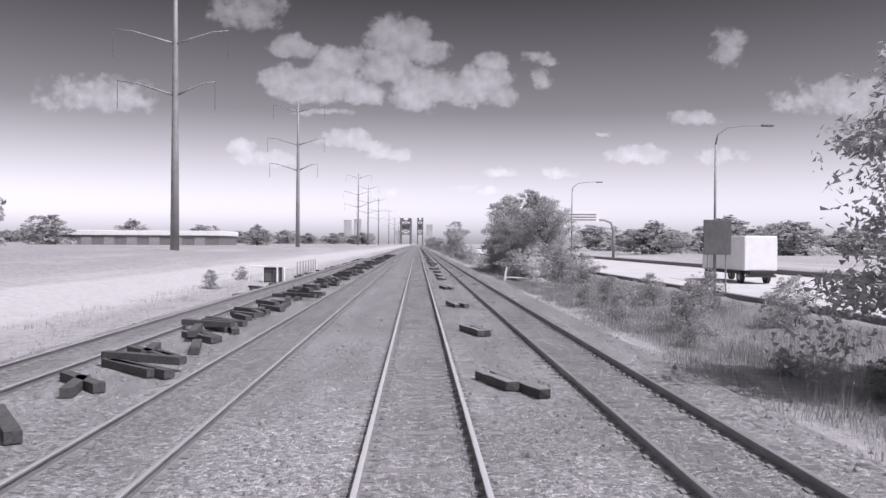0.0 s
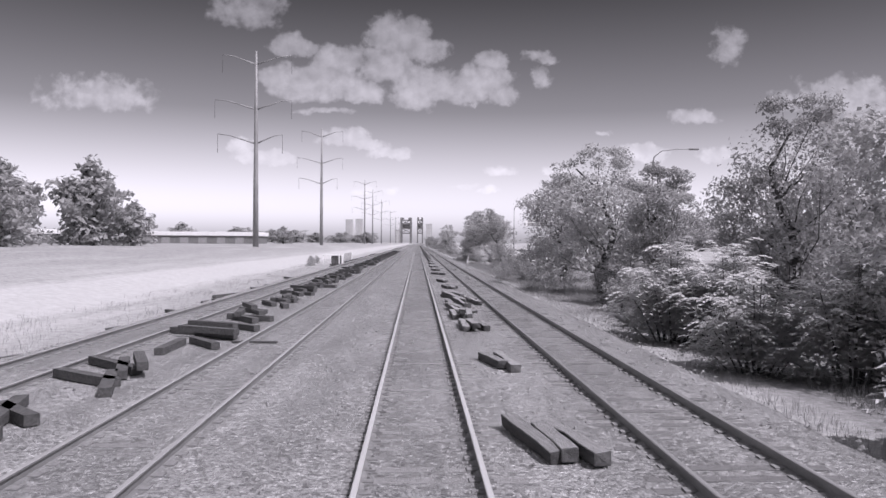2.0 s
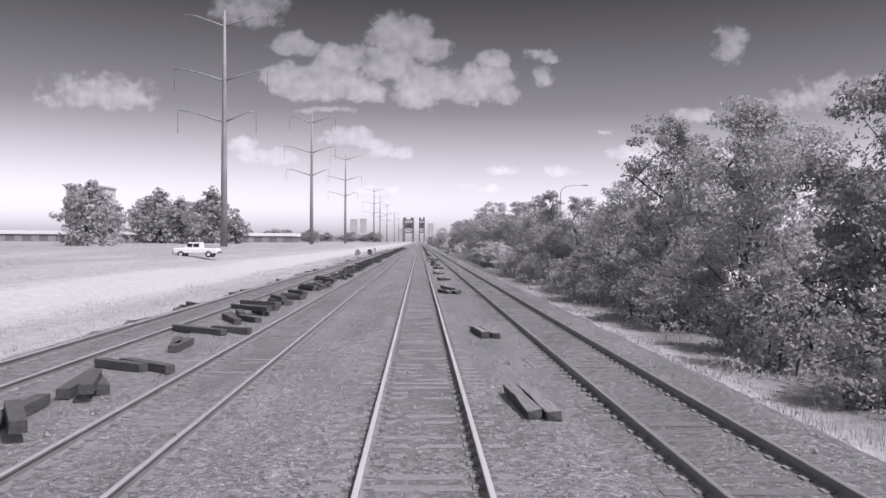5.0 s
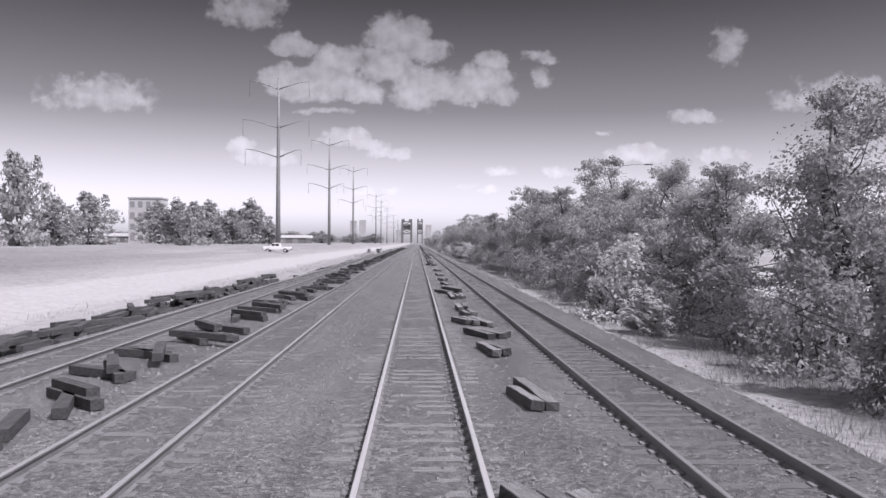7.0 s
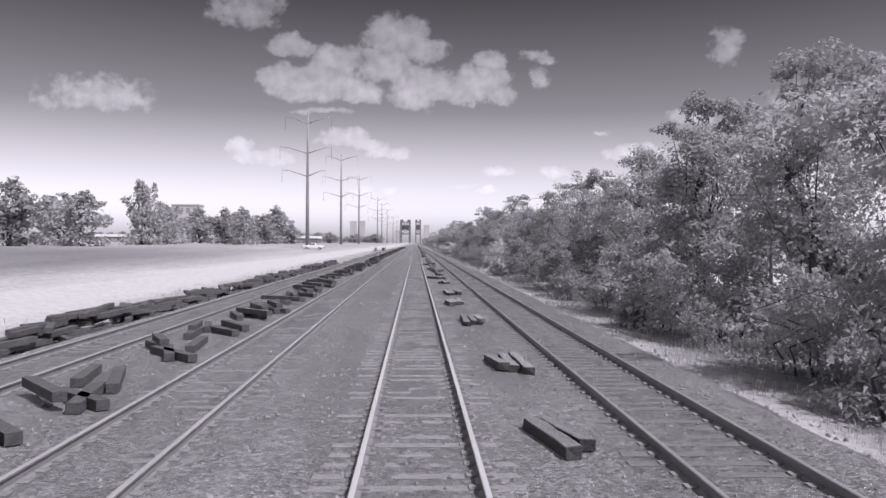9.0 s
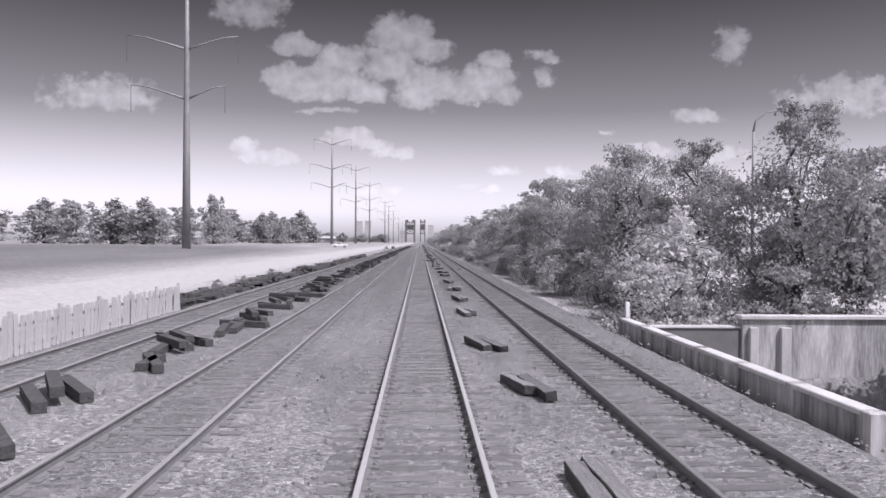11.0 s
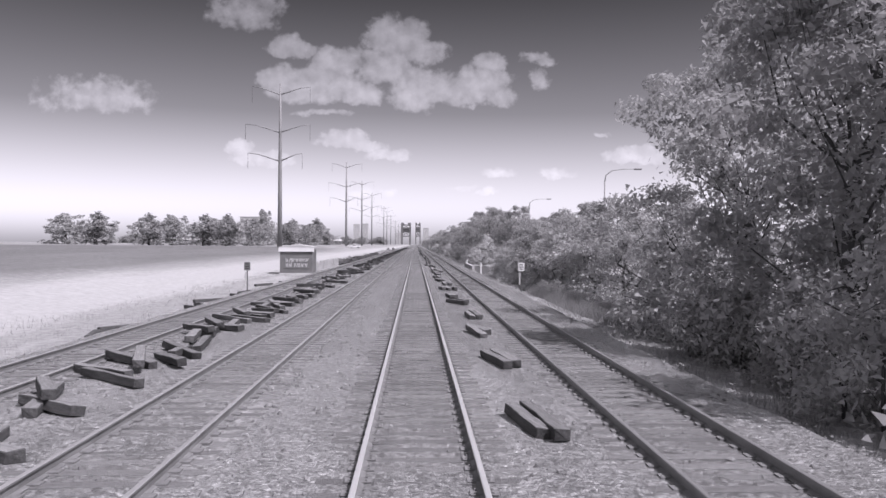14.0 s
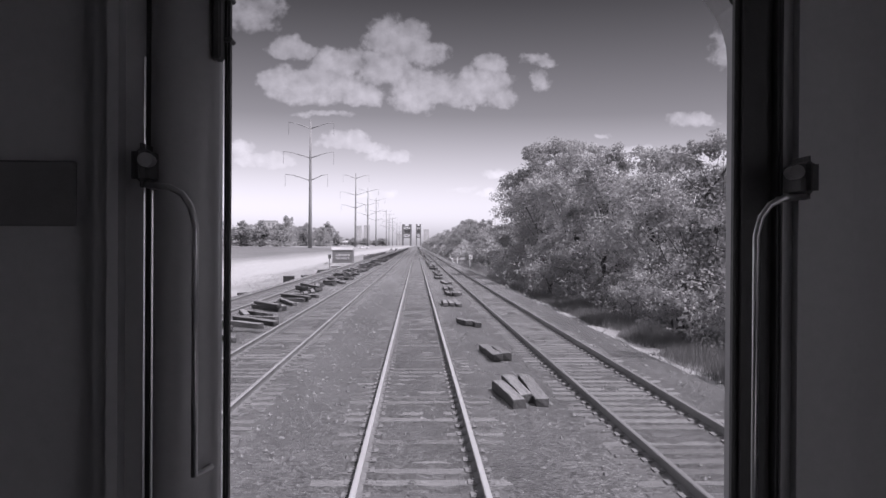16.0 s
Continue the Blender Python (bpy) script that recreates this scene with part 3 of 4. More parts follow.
# x, y, height, width
TREES_A = [(12.4, 562, 9.3, 1.0), (12.2, 552, 9.6, 1.0), (13.4, 543, 9.4, 1.05), (14.2, 536, 8.4, 1.0), (10.6, 548, 5.6, 1.1), (11.2, 540, 5.2, 1.1), (10.8, 668, 9.4, 1.0), (13.3, 466, 9.7, 1.2), (13.3, 448.5, 10.2, 1.2), (13.8, 438, 7.8, 1.1), (14.2, 422, 8.9, 0.95), (13.6, 411, 8.4, 1.1), (14.0, 400, 7.4, 1.1), (12.7, 393, 6.8, 1.1), (13.0, 387, 8.2, 0.85), (13.5, 376, 7.2, 1.1), (14.0, 364, 7.6, 1.1)]
TREES_B = [(13.7, 352, 9.9, 1.0), (14.0, 341, 9.0, 1.0), (14.6, 331, 8.6, 1.0), (16.4, 321.6, 10.5, 0.9), (14.0, 312, 7.6, 1.1), (13.6, 303, 7.2, 1.1), (13.8, 295, 7.6, 1.0), (13.4, 287, 6.8, 1.1), (14.0, 278, 8.5, 1.0), (14.2, 267, 8.6, 1.0), (13.4, 256, 8.6, 1.1), (14.5, 246, 9.0, 1.0), (13.7, 234, 10.2, 1.0), (14.0, 224, 10.0, 1.0), (13.2, 214, 9.0, 1.1), (14.0, 203, 9.0, 1.0), (13.4, 191, 9.4, 1.0)]
TREES_C = [(14.5, 181, 8.4, 1.0), (14.8, 171, 8.8, 0.9), (15.6, 141, 6.6, 1.2), (16.0, 131, 7.0, 1.2), (12.6, 86, 11.4, 0.95), (11.8, 77, 12.8, 0.95), (12.8, 68, 12.2, 1.0), (12.2, 59, 10.8, 1.0), (12.6, 50, 9.4, 1.0), (12.9, 42, 8.4, 1.0), (12.8, 34, 8.0, 1.05), (13.0, 26, 7.6, 1.05), (12.4, 17, 8.2, 1.1), (12.6, 7, 8.6, 1.1), (12.6, -4, 8.6, 1.1)]
for x, y, h, wd in TREES_A + TREES_B + TREES_C:
    tall.plant(x, y, h * 1.06, wd * 1.05, 1 if 445 < y < 470 else None, BELT)
for i, y in enumerate(np.arange(-10, 440, 11.5)):
    if not 96 < y < 112:
        back.plant(20.0 + 1.6 * math.sin(i * 2.3), float(y), 6.3 + 1.1 * math.sin(i * 1.7), 1.1, group=BELT)
rngb = random.Random(5)
for y in np.arange(-6, 426, 5.6):
    if 92 < y < 113 or 148 < y < 180 or y > 401:
        continue
    x0 = 10.1 if y > 52 else 11.3
    bushes.plant(x0 + rngb.uniform(-0.5, 0.9), float(y) + rngb.uniform(-1, 1), rngb.uniform(1.6, 3.4), 1.0, rngb.choice((0, 0, 2, 2, 2)), "bushes along the bank")
for y in np.arange(-8, 402, 6.2):
    if 92 < y < 113 or 140 < y < 184:
        continue
    bushes.plant(12.6 + rngb.uniform(-0.9, 1.2), float(y) + rngb.uniform(-1.5, 1.5), rngb.uniform(3.0, 4.6), 1.0, rngb.choice((0, 2, 2)), "bushes along the bank")
for y in np.arange(52, 88, 3.3):
    bushes.plant(9.7 + rngb.uniform(-0.5, 0.7), float(y) + rngb.uniform(-0.8, 0.8), rngb.uniform(2.3, 4.0), 1.0, rngb.choice((0, 2, 2)), "bushes along the bank")
WEEDS = [(10.2, 470, 0.8, 2), (11.2, 467, 1.0, 2), (12.2, 464, 1.1, 0), (9.6, 476, 1.0, 2), (11.6, 459, 0.9, 2), (9.4, 485, 1.1, 0), (10.4, 489, 1.5, 2), (9.9, 495, 1.3, 2), (12.5, 500, 1.7, 2), (14, 496, 2.0, 0), (15.5, 490, 2.2, 2), (16.0, 482, 2.3, 0), (14.6, 530, 4.2, 0), (13.6, 524, 3.2, 2), (15.4, 521, 2.8, 0)]
BUSHES_A = [(10.0, 171.6, 4.9, 1), (8.6, 170.6, 3.0, 1), (10.2, 176, 4.0, 0), (9.4, 288, 3.9, 1), (9.6, 403, 3.4, 1), (9.8, 398, 3.0, 1), (9.0, 300, 0.9, 2), (8.6, 110.4, 1.2, 2), (9.2, 108.4, 1.3, 2), (11.6, 440, 2.7, 2), (11.2, 434, 2.5, 0), (11.0, 428, 2.7, 2), (15.2, 437, 2.8, 2)]
BUSHES_B = [(11.3, 481, 2.2, 2), (9.8, 528, 3.2, 0), (10.6, 521, 2.6, 1), (11.8, 530, 3.6, 2), (9.7, 146.6, 2.7, 1), (10.6, 145, 3.2, 1), (9.7, 143, 2.9, 1), (10.4, 138, 4.2, 1), (10.6, 130, 4.4, 1), (10.8, 122, 4.0, 1), (11.2, 115, 4.4, 1), (9.8, 590, 3.4, 1), (9.5, 612, 3.2, 0)]
BUSHES_C = [(9.8, 640, 4.0, 2), (10.2, 700, 5.0, 0), (10.4, 740, 5.0, 1), (10.8, 800, 6.0, 2), (11, 880, 7.0, 0), (11.5, 980, 8.0, 2), (12, 1120, 9.0, 0), (13, 1300, 10.0, 2), (-15.5, 508, 1.5, 2), (-16.6, 524, 1.3, 0), (-12.6, 190, 1.2, 2), (-12.8, 198, 1.1, 2), (-12.5, 207, 1.3, 2)]
for x, y, h, k in BUSHES_A + BUSHES_B + BUSHES_C + WEEDS:
    bushes.plant(x, y, h, 1.0, k, "bushes along the bank")
far_left = Grove([make_tree("tree", 71 + i, (LEAF_DARK, LEAF_MID)[i], "large round-crowned tree beyond the field", "tree", 18.0, 8.5, 0.0, 26, 2600, 1.3, 2, 6) for i in range(2)], 18.0)
COPSE_A = [(-60, 541, 17, 0.9), (-66, 556, 15, 1.0), (-72, 533, 16, 1.0), (-60, 374, 16, 0.55), (-62, 320, 11, 0.95), (-56, 332, 10.5, 0.8), (-71, 326, 11, 1.1), (-84, 336, 12, 1.0), (-62, 392, 9, 0.9), (-50, 430, 11, 0.7), (-95, 345, 12, 1.2), (-80, 548, 15, 1.0), (-92, 540, 16, 1.0)]
COPSE_B = [(-110, 690, 10, 1.3), (-95, 720, 9, 1.5), (-75, 730, 8, 1.5), (-58, 740, 8, 1.3), (-130, 640, 12, 1.3), (-120, 360, 13, 1.2), (-140, 380, 14, 1.2), (-64, 468, 13, 0.9), (-72, 430, 13, 0.9), (-58, 505, 12, 0.9), (-68, 350, 9, 0.9), (-54, 545, 9, 0.9), (-78, 372, 12, 1.0)]
for x, y, h, wd in COPSE_A + COPSE_B:
    far_left.plant(x, y, h * 0.9, wd * 1.35, group="trees beyond the field")
for i in range(44):
    far_left.plant(-48 - 9.5 * i, 1150 + 37 * ((i * 5) % 7), 10.2 + 2.6 * math.sin(i * 2.1), 2.5, group="trees beyond the field")
for i in range(34):
    far_left.plant(58 + 5 * i, 640 + 23 * ((i * 4) % 5) - 3.6 * i, 7.6 + 1.6 * math.sin(i * 1.9), 2.5, group="trees beyond the road")


def grass(name, count, x0, x1, y0, y1, tall_to, seed, label, blade=STRAW):
    rng = np.random.default_rng(seed)
    x = rng.uniform(x0, x1, count)
    y = rng.uniform(y0, y1, count)
    clump = np.array([noise.noise(Vector((a * 0.6, b * 0.35, 2))) for a, b in zip(x, y)])
    keep = (clump > -0.3) & ~((x > 6.9) & (y > 150.5) & (y < 169.2))
    x, y, clump = x[keep], y[keep], clump[keep]
    z = np.interp(x, [p[0] for p in PROFILE], [p[1] for p in PROFILE]) - 0.12
    h = tall_to * rng.uniform(0.35, 1.0, len(x)) * np.maximum(0.25, 0.6 + clump)
    a = rng.uniform(0, 2 * math.pi, len(x))
    wd = rng.uniform(0.006, 0.014, len(x))
    lean = rng.normal(size=(len(x), 2)) * 0.3 * h[:, None]
    v = np.stack([np.stack([x - np.cos(a) * wd, y - np.sin(a) * wd, z], 1), np.stack([x + np.cos(a) * wd, y + np.sin(a) * wd, z], 1),
                  np.stack([x + lean[:, 0], y + lean[:, 1], z + h + 0.12], 1)], 1).reshape(-1, 3)
    f = np.arange(len(v)).reshape(-1, 3)
    tagged(new(name, mesh_of(name, v.tolist(), f.tolist(), blade)), label, "grass", kind="stuff")


grass("grass", 230000, 6.9, 12.5, -8, 560, 0.36, 3, "tall pale summer grass on the bank")
grass("grass", 26000, 8.2, 11.6, 91, 118, 1.05, 6, "pale knee-high grass tufts round a track sign")
grass("grass", 90000, 7.7, 12.4, 6, 66, 0.75, 9, "rank green grass at the foot of the trees", RANK)
grass("grass", 50000, -17.5, -10.9, 10, 560, 0.36, 4, "dry grass along the outer track")
grass("grass", 45000, 8.0, 17.0, 440, 560, 0.85, 5, "tall rank weeds and grass on the bank")

# ---- loose stones on the ballast ----
def stones(count, seed):
    rng = np.random.default_rng(seed)
    x = rng.uniform(-10.1, 6.5, count)
    y = rng.uniform(4, 480, count)
    d = np.min(np.abs(x[:, None] - np.array(TRACKS)[None]), 1)
    keep = (d > 1.32) | (rng.uniform(size=count) < 0.2)
    x, y, d = x[keep], y[keep], d[keep]
    n = len(x)
    z = np.where(d < 1.35, -0.165, -0.15)
    r = rng.uniform(0.02, 0.058, n)
    octa = np.array([(1, 0, 0), (0, 1, 0), (-1, 0, 0), (0, -1, 0), (0, 0, 0.8), (0, 0, -0.8)])
    jit = octa[None] * rng.uniform(0.6, 1.3, (n, 6, 1)) + rng.normal(size=(n, 6, 3)) * 0.15
    v = jit * r[:, None, None] + np.stack([x, y, z], 1)[:, None]
    tri = np.array([(0, 1, 4), (1, 2, 4), (2, 3, 4), (3, 0, 4)])
    f = (np.arange(n)[:, None, None] * 6 + tri[None]).reshape(-1, 3)
    tagged(new("loose_stones", mesh_of("loose_stones", v.reshape(-1, 3).tolist(), f.tolist(), STONE)), "loose crushed stones lying on the ballast", "stones", kind="stuff")


STONE = mat_leaf("loose_stone", 0.12, 0.54)
stones(80000, 8)

# ---- discarded ties ----
def old_tie_mesh(seed, length):
    rng = random.Random(seed)
    bm = bmesh.new()
    bmesh.ops.create_cube(bm, size=1.0)
    for v in bm.verts:
        v.co = Vector((v.co.x * 0.24, v.co.y * length, v.co.z * 0.18))
    bmesh.ops.subdivide_edges(bm, edges=[e for e in bm.edges if abs((e.verts[0].co - e.verts[1].co).y) > 0.5], cuts=3)
    for v in bm.verts:
        end = abs(v.co.y) > length * 0.49
        v.co += Vector((rng.uniform(-0.018, 0.018), rng.uniform(-0.07, 0.03) if end else 0, rng.uniform(-0.014, 0.014)))
    bmesh.ops.bevel(bm, geom=list(bm.edges), offset=0.012, segments=1, affect="EDGES")
    me = bpy.data.meshes.new("old_tie")
    bm.to_mesh(me)
    bm.free()
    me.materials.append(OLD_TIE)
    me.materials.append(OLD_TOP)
    # upward faces take the paler timber tone, all others the dark one
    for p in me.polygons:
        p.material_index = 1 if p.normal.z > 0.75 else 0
    return me


TIES_AS_THINGS, SINGLE, LOOSE = 300, [], []
OLD = [old_tie_mesh(i, (2.2, 1.7, 2.4, 1.9)[i % 4]) for i in range(8)]
rngt = random.Random(21)


def old_tie(x, y, z, yaw, tip=0.0, roll=0.0, which=None):
    if len(SINGLE) >= TIES_AS_THINGS or y > 520:
        LOOSE.append((x, y, z, 0.12, rngt.uniform(0.7, 1.25), 0.09, radians(yaw)))
        return None
    SINGLE.append(y)
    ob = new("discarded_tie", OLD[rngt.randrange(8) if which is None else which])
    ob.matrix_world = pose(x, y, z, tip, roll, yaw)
    return tagged(ob, "dark creosoted old wooden railway tie thrown down on the ballast", "railway tie", "discarded ties")


def pile(x, y, n, spread=0.275, yaw=None):
    """Ties side by side and on top of one another, dropped a little askew."""
    yaw = rngt.uniform(-2, 16) if yaw is None else yaw
    a = radians(yaw)
    for k in range(n):
        low = k < 3
        off = (k - (min(n, 3) - 1) / 2) * spread if low else rngt.uniform(-0.08, 0.08)
        slide = rngt.uniform(-0.35, 0.35)
        old_tie(x + off * math.cos(a) - slide * math.sin(a), y + off * math.sin(a) + slide * math.cos(a), -0.045 if low else 0.135, yaw + rngt.uniform(-3.5, 3.5),
                rngt.uniform(-2, 2), rngt.uniform(-6, 6) if low else rngt.uniform(-2, 2))


# middle heaps, stretch by stretch: how far along, ties, how far across, turn
HEAPS_A = [(15.3, 3, 1.95, 4), (20.8, 2, 2.05, 6), (29.2, 2, 1.85, 5), (38.9, 3, 1.62, 3), (46.6, 3, 2.1, 4), (52.3, 2, 2, 2), (60.2, 2, 2.15, 10), (68.8, 2, 1.85, 6), (75.5, 2, 2.05, 10), (81.9, 2, 2, 8), (87.8, 2, 2.2, 5), (95.3, 2, 2, 18), (99.5, 2, 1.95, 3), (107.1, 3, 1.95, 8), (112.8, 2, 2.15, 3), (119.1, 2, 1.85, 5), (124, 2, 1.8, 8), (131, 2, 2, 5), (134.9, 2, 1.95, 8)]
HEAPS_B = [(139.4, 3, 2.12, 9), (145.1, 2, 1.95, 2), (149.2, 2, 2, 4), (155.5, 2, 2.05, 6), (162.3, 2, 1.65, 14), (172, 2, 1.8, 6), (180, 2, 1.9, 6), (188.5, 3, 2, 3), (197, 2, 2, 8), (207.8, 2, 2, 10), (214.9, 3, 2.1, 5), (225.2, 3, 2.0, 3), (233.6, 3, 1.78, 6), (241, 3, 1.95, 5), (252.5, 3, 1.95, 0), (259.8, 3, 1.7, 18), (266.8, 2, 2, 5), (273.2, 2, 1.95, 7)]
HEAPS_C = [(276.8, 3, 2.15, 26), (280.6, 3, 1.85, 12), (283.6, 2, 1.98, 2), (286.9, 2, 1.9, 0), (294, 3, 2, 6), (297.4, 4, 1.8, 20), (301.6, 3, 1.9, 8), (306, 2, 1.95, 5), (312.7, 2, 1.9, 8), (322, 2, 1.9, 5), (333, 2, 1.95, 7), (353, 4, 1.68, 16), (368.5, 3, 1.78, 4), (379.4, 3, 1.75, 8)]
HEAPS_D = [(392.4, 2, 1.95, 12), (403.6, 3, 1.85, 8), (411, 2, 1.9, 8), (442.8, 3, 2.04, 8), (450.8, 2, 1.78, 10), (464.2, 2, 1.76, 16), (474, 2, 1.82, 10), (484.6, 2, 1.8, 14), (499, 2, 1.85, 8), (512, 2, 1.9, 10)]
for heap_y, count, heap_x, turn in HEAPS_A + HEAPS_B + HEAPS_C + HEAPS_D:
    pile(heap_x, heap_y, count, 0.275, turn)
# one long jumble of ties thrown across each other: x, y, height, turn, tip, roll
JUMBLE_A = [(1.53, 419.2, -0.04, 1, 1, 3), (1.80, 419.0, 0.03, 3, -2, -7), (2.08, 419.3, -0.04, 9, 1, 2), (1.37, 423.2, -0.04, 2, 1, 4), (1.66, 423.0, -0.04, -2, 0, 0), (1.68, 422.7, 0.14, -4, -2, 3), (1.99, 423.4, -0.04, -3, 1, -4), (1.45, 426.1, -0.03, 9, 3, 6)]
JUMBLE_B = [(1.80, 425.8, -0.03, 24, 4, -8), (2.12, 426.6, 0.02, -6, -5, 6), (1.82, 426.9, 0.14, 12, 4, 10), (1.46, 429.2, -0.03, 5, 2, -9), (1.92, 428.9, 0.06, 3, -5, 5), (2.18, 431.6, -0.03, 38, 0, 4), (1.72, 431.0, 0.12, 22, 7, -6), (2.66, 430.2, -0.05, 9, 0, 3), (1.72, 433.4, -0.03, 24, -2, 6), (2.02, 435.4, -0.03, 16, 0, 0)]
for k, (x, y, z, turn, tip, lean) in enumerate(JUMBLE_A + JUMBLE_B):
    old_tie(x, y, z, turn, tip, lean, (2, 6, 0, 4, 1, 5, 3)[k % 7])
y = 519.0
while y < 1000:
    pile(1.95 + rngt.uniform(-0.15, 0.15), y, rngt.choice((2, 2, 3)))
    y += rngt.uniform(7, 13) * (1 + max(0, y - 600) / 300)
y = 12.0
while y < 640:
    for k in range(rngt.choice((2, 2, 3, 3))):
        old_tie(-6.4 + rngt.uniform(-0.55, 0.5), y + rngt.uniform(-0.6, 0.6), -0.035 + 0.15 * (k == 2), rngt.uniform(0, 66), rngt.uniform(-3, 3), rngt.uniform(-8, 8))
    y += rngt.uniform(1.4, 3.8)
y = 20.0
while y < 620:
    if not (60 < y < 84 or 128 < y < 180 or 470 < y < 500):
        for k in range(rngt.choice((1, 1, 2, 3))):
            x = -11.5 + rngt.uniform(-0.7, 0.4)
            old_tie(x, y + rngt.uniform(-0.7, 0.7), ground_z(x) + 0.1 + 0.15 * (k == 2), rngt.uniform(-45, 45), rngt.uniform(-4, 4), rngt.uniform(-8, 8))
    y += rngt.uniform(3.0, 9.0)
# a long stack of old ties beside the outer track, uneven along its length
for k in range(620):
    y = rngt.uniform(182, 322)
    layer = rngt.randrange(int(3.2 + 2.0 * noise.noise(Vector((y * 0.09, 3, 1)))) + 1)
    x = -12.7 + rngt.uniform(-0.9, 0.8) * (1 - 0.16 * layer)
    LOOSE.append((x, y, ground_z(x) + 0.09 + 0.18 * layer, 0.12, rngt.uniform(0.8, 1.3), 0.09, radians(rngt.uniform(-22, 22))))
tagged(new("discarded_ties", many_boxes("discarded_ties", LOOSE, OLD_TIE)), "dark old railway ties strewn along the ballast", "railway ties", kind="stuff")


# ---- transmission poles ----
def make_pole():
    p = empty("transmission_pole", Matrix(), "tall grey steel transmission pole with three levels of curved arms", "power pole", "line of transmission poles")
    part("shaft", tube([(0, 0, -0.5), (0, 0, 14), (0, 0, 28), (0, 0, 41.0)], [0.62, 0.50, 0.37, 0.20], 14), POLE, p, "", True)
    for z, left, right in ((38.2, 7.0, 7.4), (28.8, 8.6, 7.4), (21.6, 8.0, 5.5)):
        for sgn, ln in ((-1, left), (1, right)):
            pts = [(0, 0, z), (sgn * ln * 0.35, 0, z + 0.9), (sgn * ln * 0.7, 0, z + 1.75), (sgn * ln, 0, z + 2.0)]
            arm = part("arm", tube(pts, [0.18, 0.14, 0.10, 0.07], 8), POLE, p, "", True)
            part("insulator", tube([(sgn * ln, 0, z + 1.95), (sgn * ln, 0, z - 1.9)], [0.035, 0.05], 6), STEEL_DARK, arm)
    return p


pole = make_pole()
for i, y in enumerate((257, 448, 561, 676, 908, 1000, 1148, 1400, 1640, 1900)):
    m = pose(-34, y, ground_z(-34))
    if i:
        copy_thing(pole, m)
    else:
        pole.matrix_basis = m


# ---- road lamps ----
def make_lamp():
    p = empty("street_lamp", Matrix(), "tall thin grey road lamp with a curved arm", "street lamp", "lamps along the road")
    part("mast", tube([(0, 0, -0.2), (0, 0, 5), (0, 0, 9.2)], [0.11, 0.085, 0.06], 8), POLE, p, "", True)
    arm = part("arm", tube([(0, 0, 9.2), (0.12, 0, 9.8), (0.7, 0, 10.25), (1.8, 0, 10.4), (2.9, 0, 10.42)], [0.06, 0.05, 0.04, 0.036, 0.034], 6), POLE, p, "", True)
    part("lamp_head", box((0.75, 0.28, 0.13), (3.2, 0, 10.41), 0.04), GREY_WALL, arm)
    return p


lamp = make_lamp()
for i, y in enumerate((132, 183, 236, 282, 325, 367, 410, 453, 496, 541, 603)):
    m = pose(18.0, y, ground_z(18.0))
    if i:
        copy_thing(lamp, m)
    else:
        lamp.matrix_basis = m

# ---- road ----
road = part("road", box((17.4, 1500, 0.3), (27.4, 400, -0.27), 0.03), ROADTOP)
tagged(road, "pale concrete highway beyond the trees", "road", kind="structure")
edge = part("kerb", box((0.3, 1500, 0.42), (18.5, 400, -0.28), 0.03), GREY_WALL)
tagged(edge, "grey concrete kerb along the near edge of the road", "kerb", kind="structure")
wall = part("barrier_wall", box((0.3, 1500, 0.5), (36.4, 400, 0.12), 0.05), GREY_WALL)
tagged(wall, "low grey barrier along the far edge of the road", "barrier", kind="structure")


def sign_gantry(x, y):
    e = empty("sign_gantry", pose(x, y, 0), "cantilever road sign gantry with a curved steel arm", "sign gantry")
    part("column", tube([(0, 0, -0.2), (0, 0, 5.6), (-0.5, 0, 6.9), (-1.8, 0, 7.4), (-9.5, 0, 7.5)], [0.28, 0.25, 0.22, 0.2, 0.16], 8), POLE, e, "", True)
    s = part("sign_panel", box((6.4, 0.1, 2.0), (-6.0, -0.25, 7.9), 0.03), WHITE, e, "pale sign panel with dark bars")
    for z in (8.4, 7.9, 7.4):
        part("bar", box((5.2, 0.02, 0.22), (-6.0, -0.312, z)), GREY_WALL, s)


sign_gantry(37, 598)
back_sign = empty("road_sign", pose(18.0, 495.6, 0), "dark back of a road sign panel on two posts", "road sign")
part("panel", box((1.7, 0.05, 2.1), (0, 0, 3.25), 0.02), STEEL_DARK, back_sign)
for sx in (-0.55, 0.55):
    part("post", tube([(sx, 0.06, -0.3), (sx, 0.06, 4.0)], 0.05, 8), POLE, back_sign)


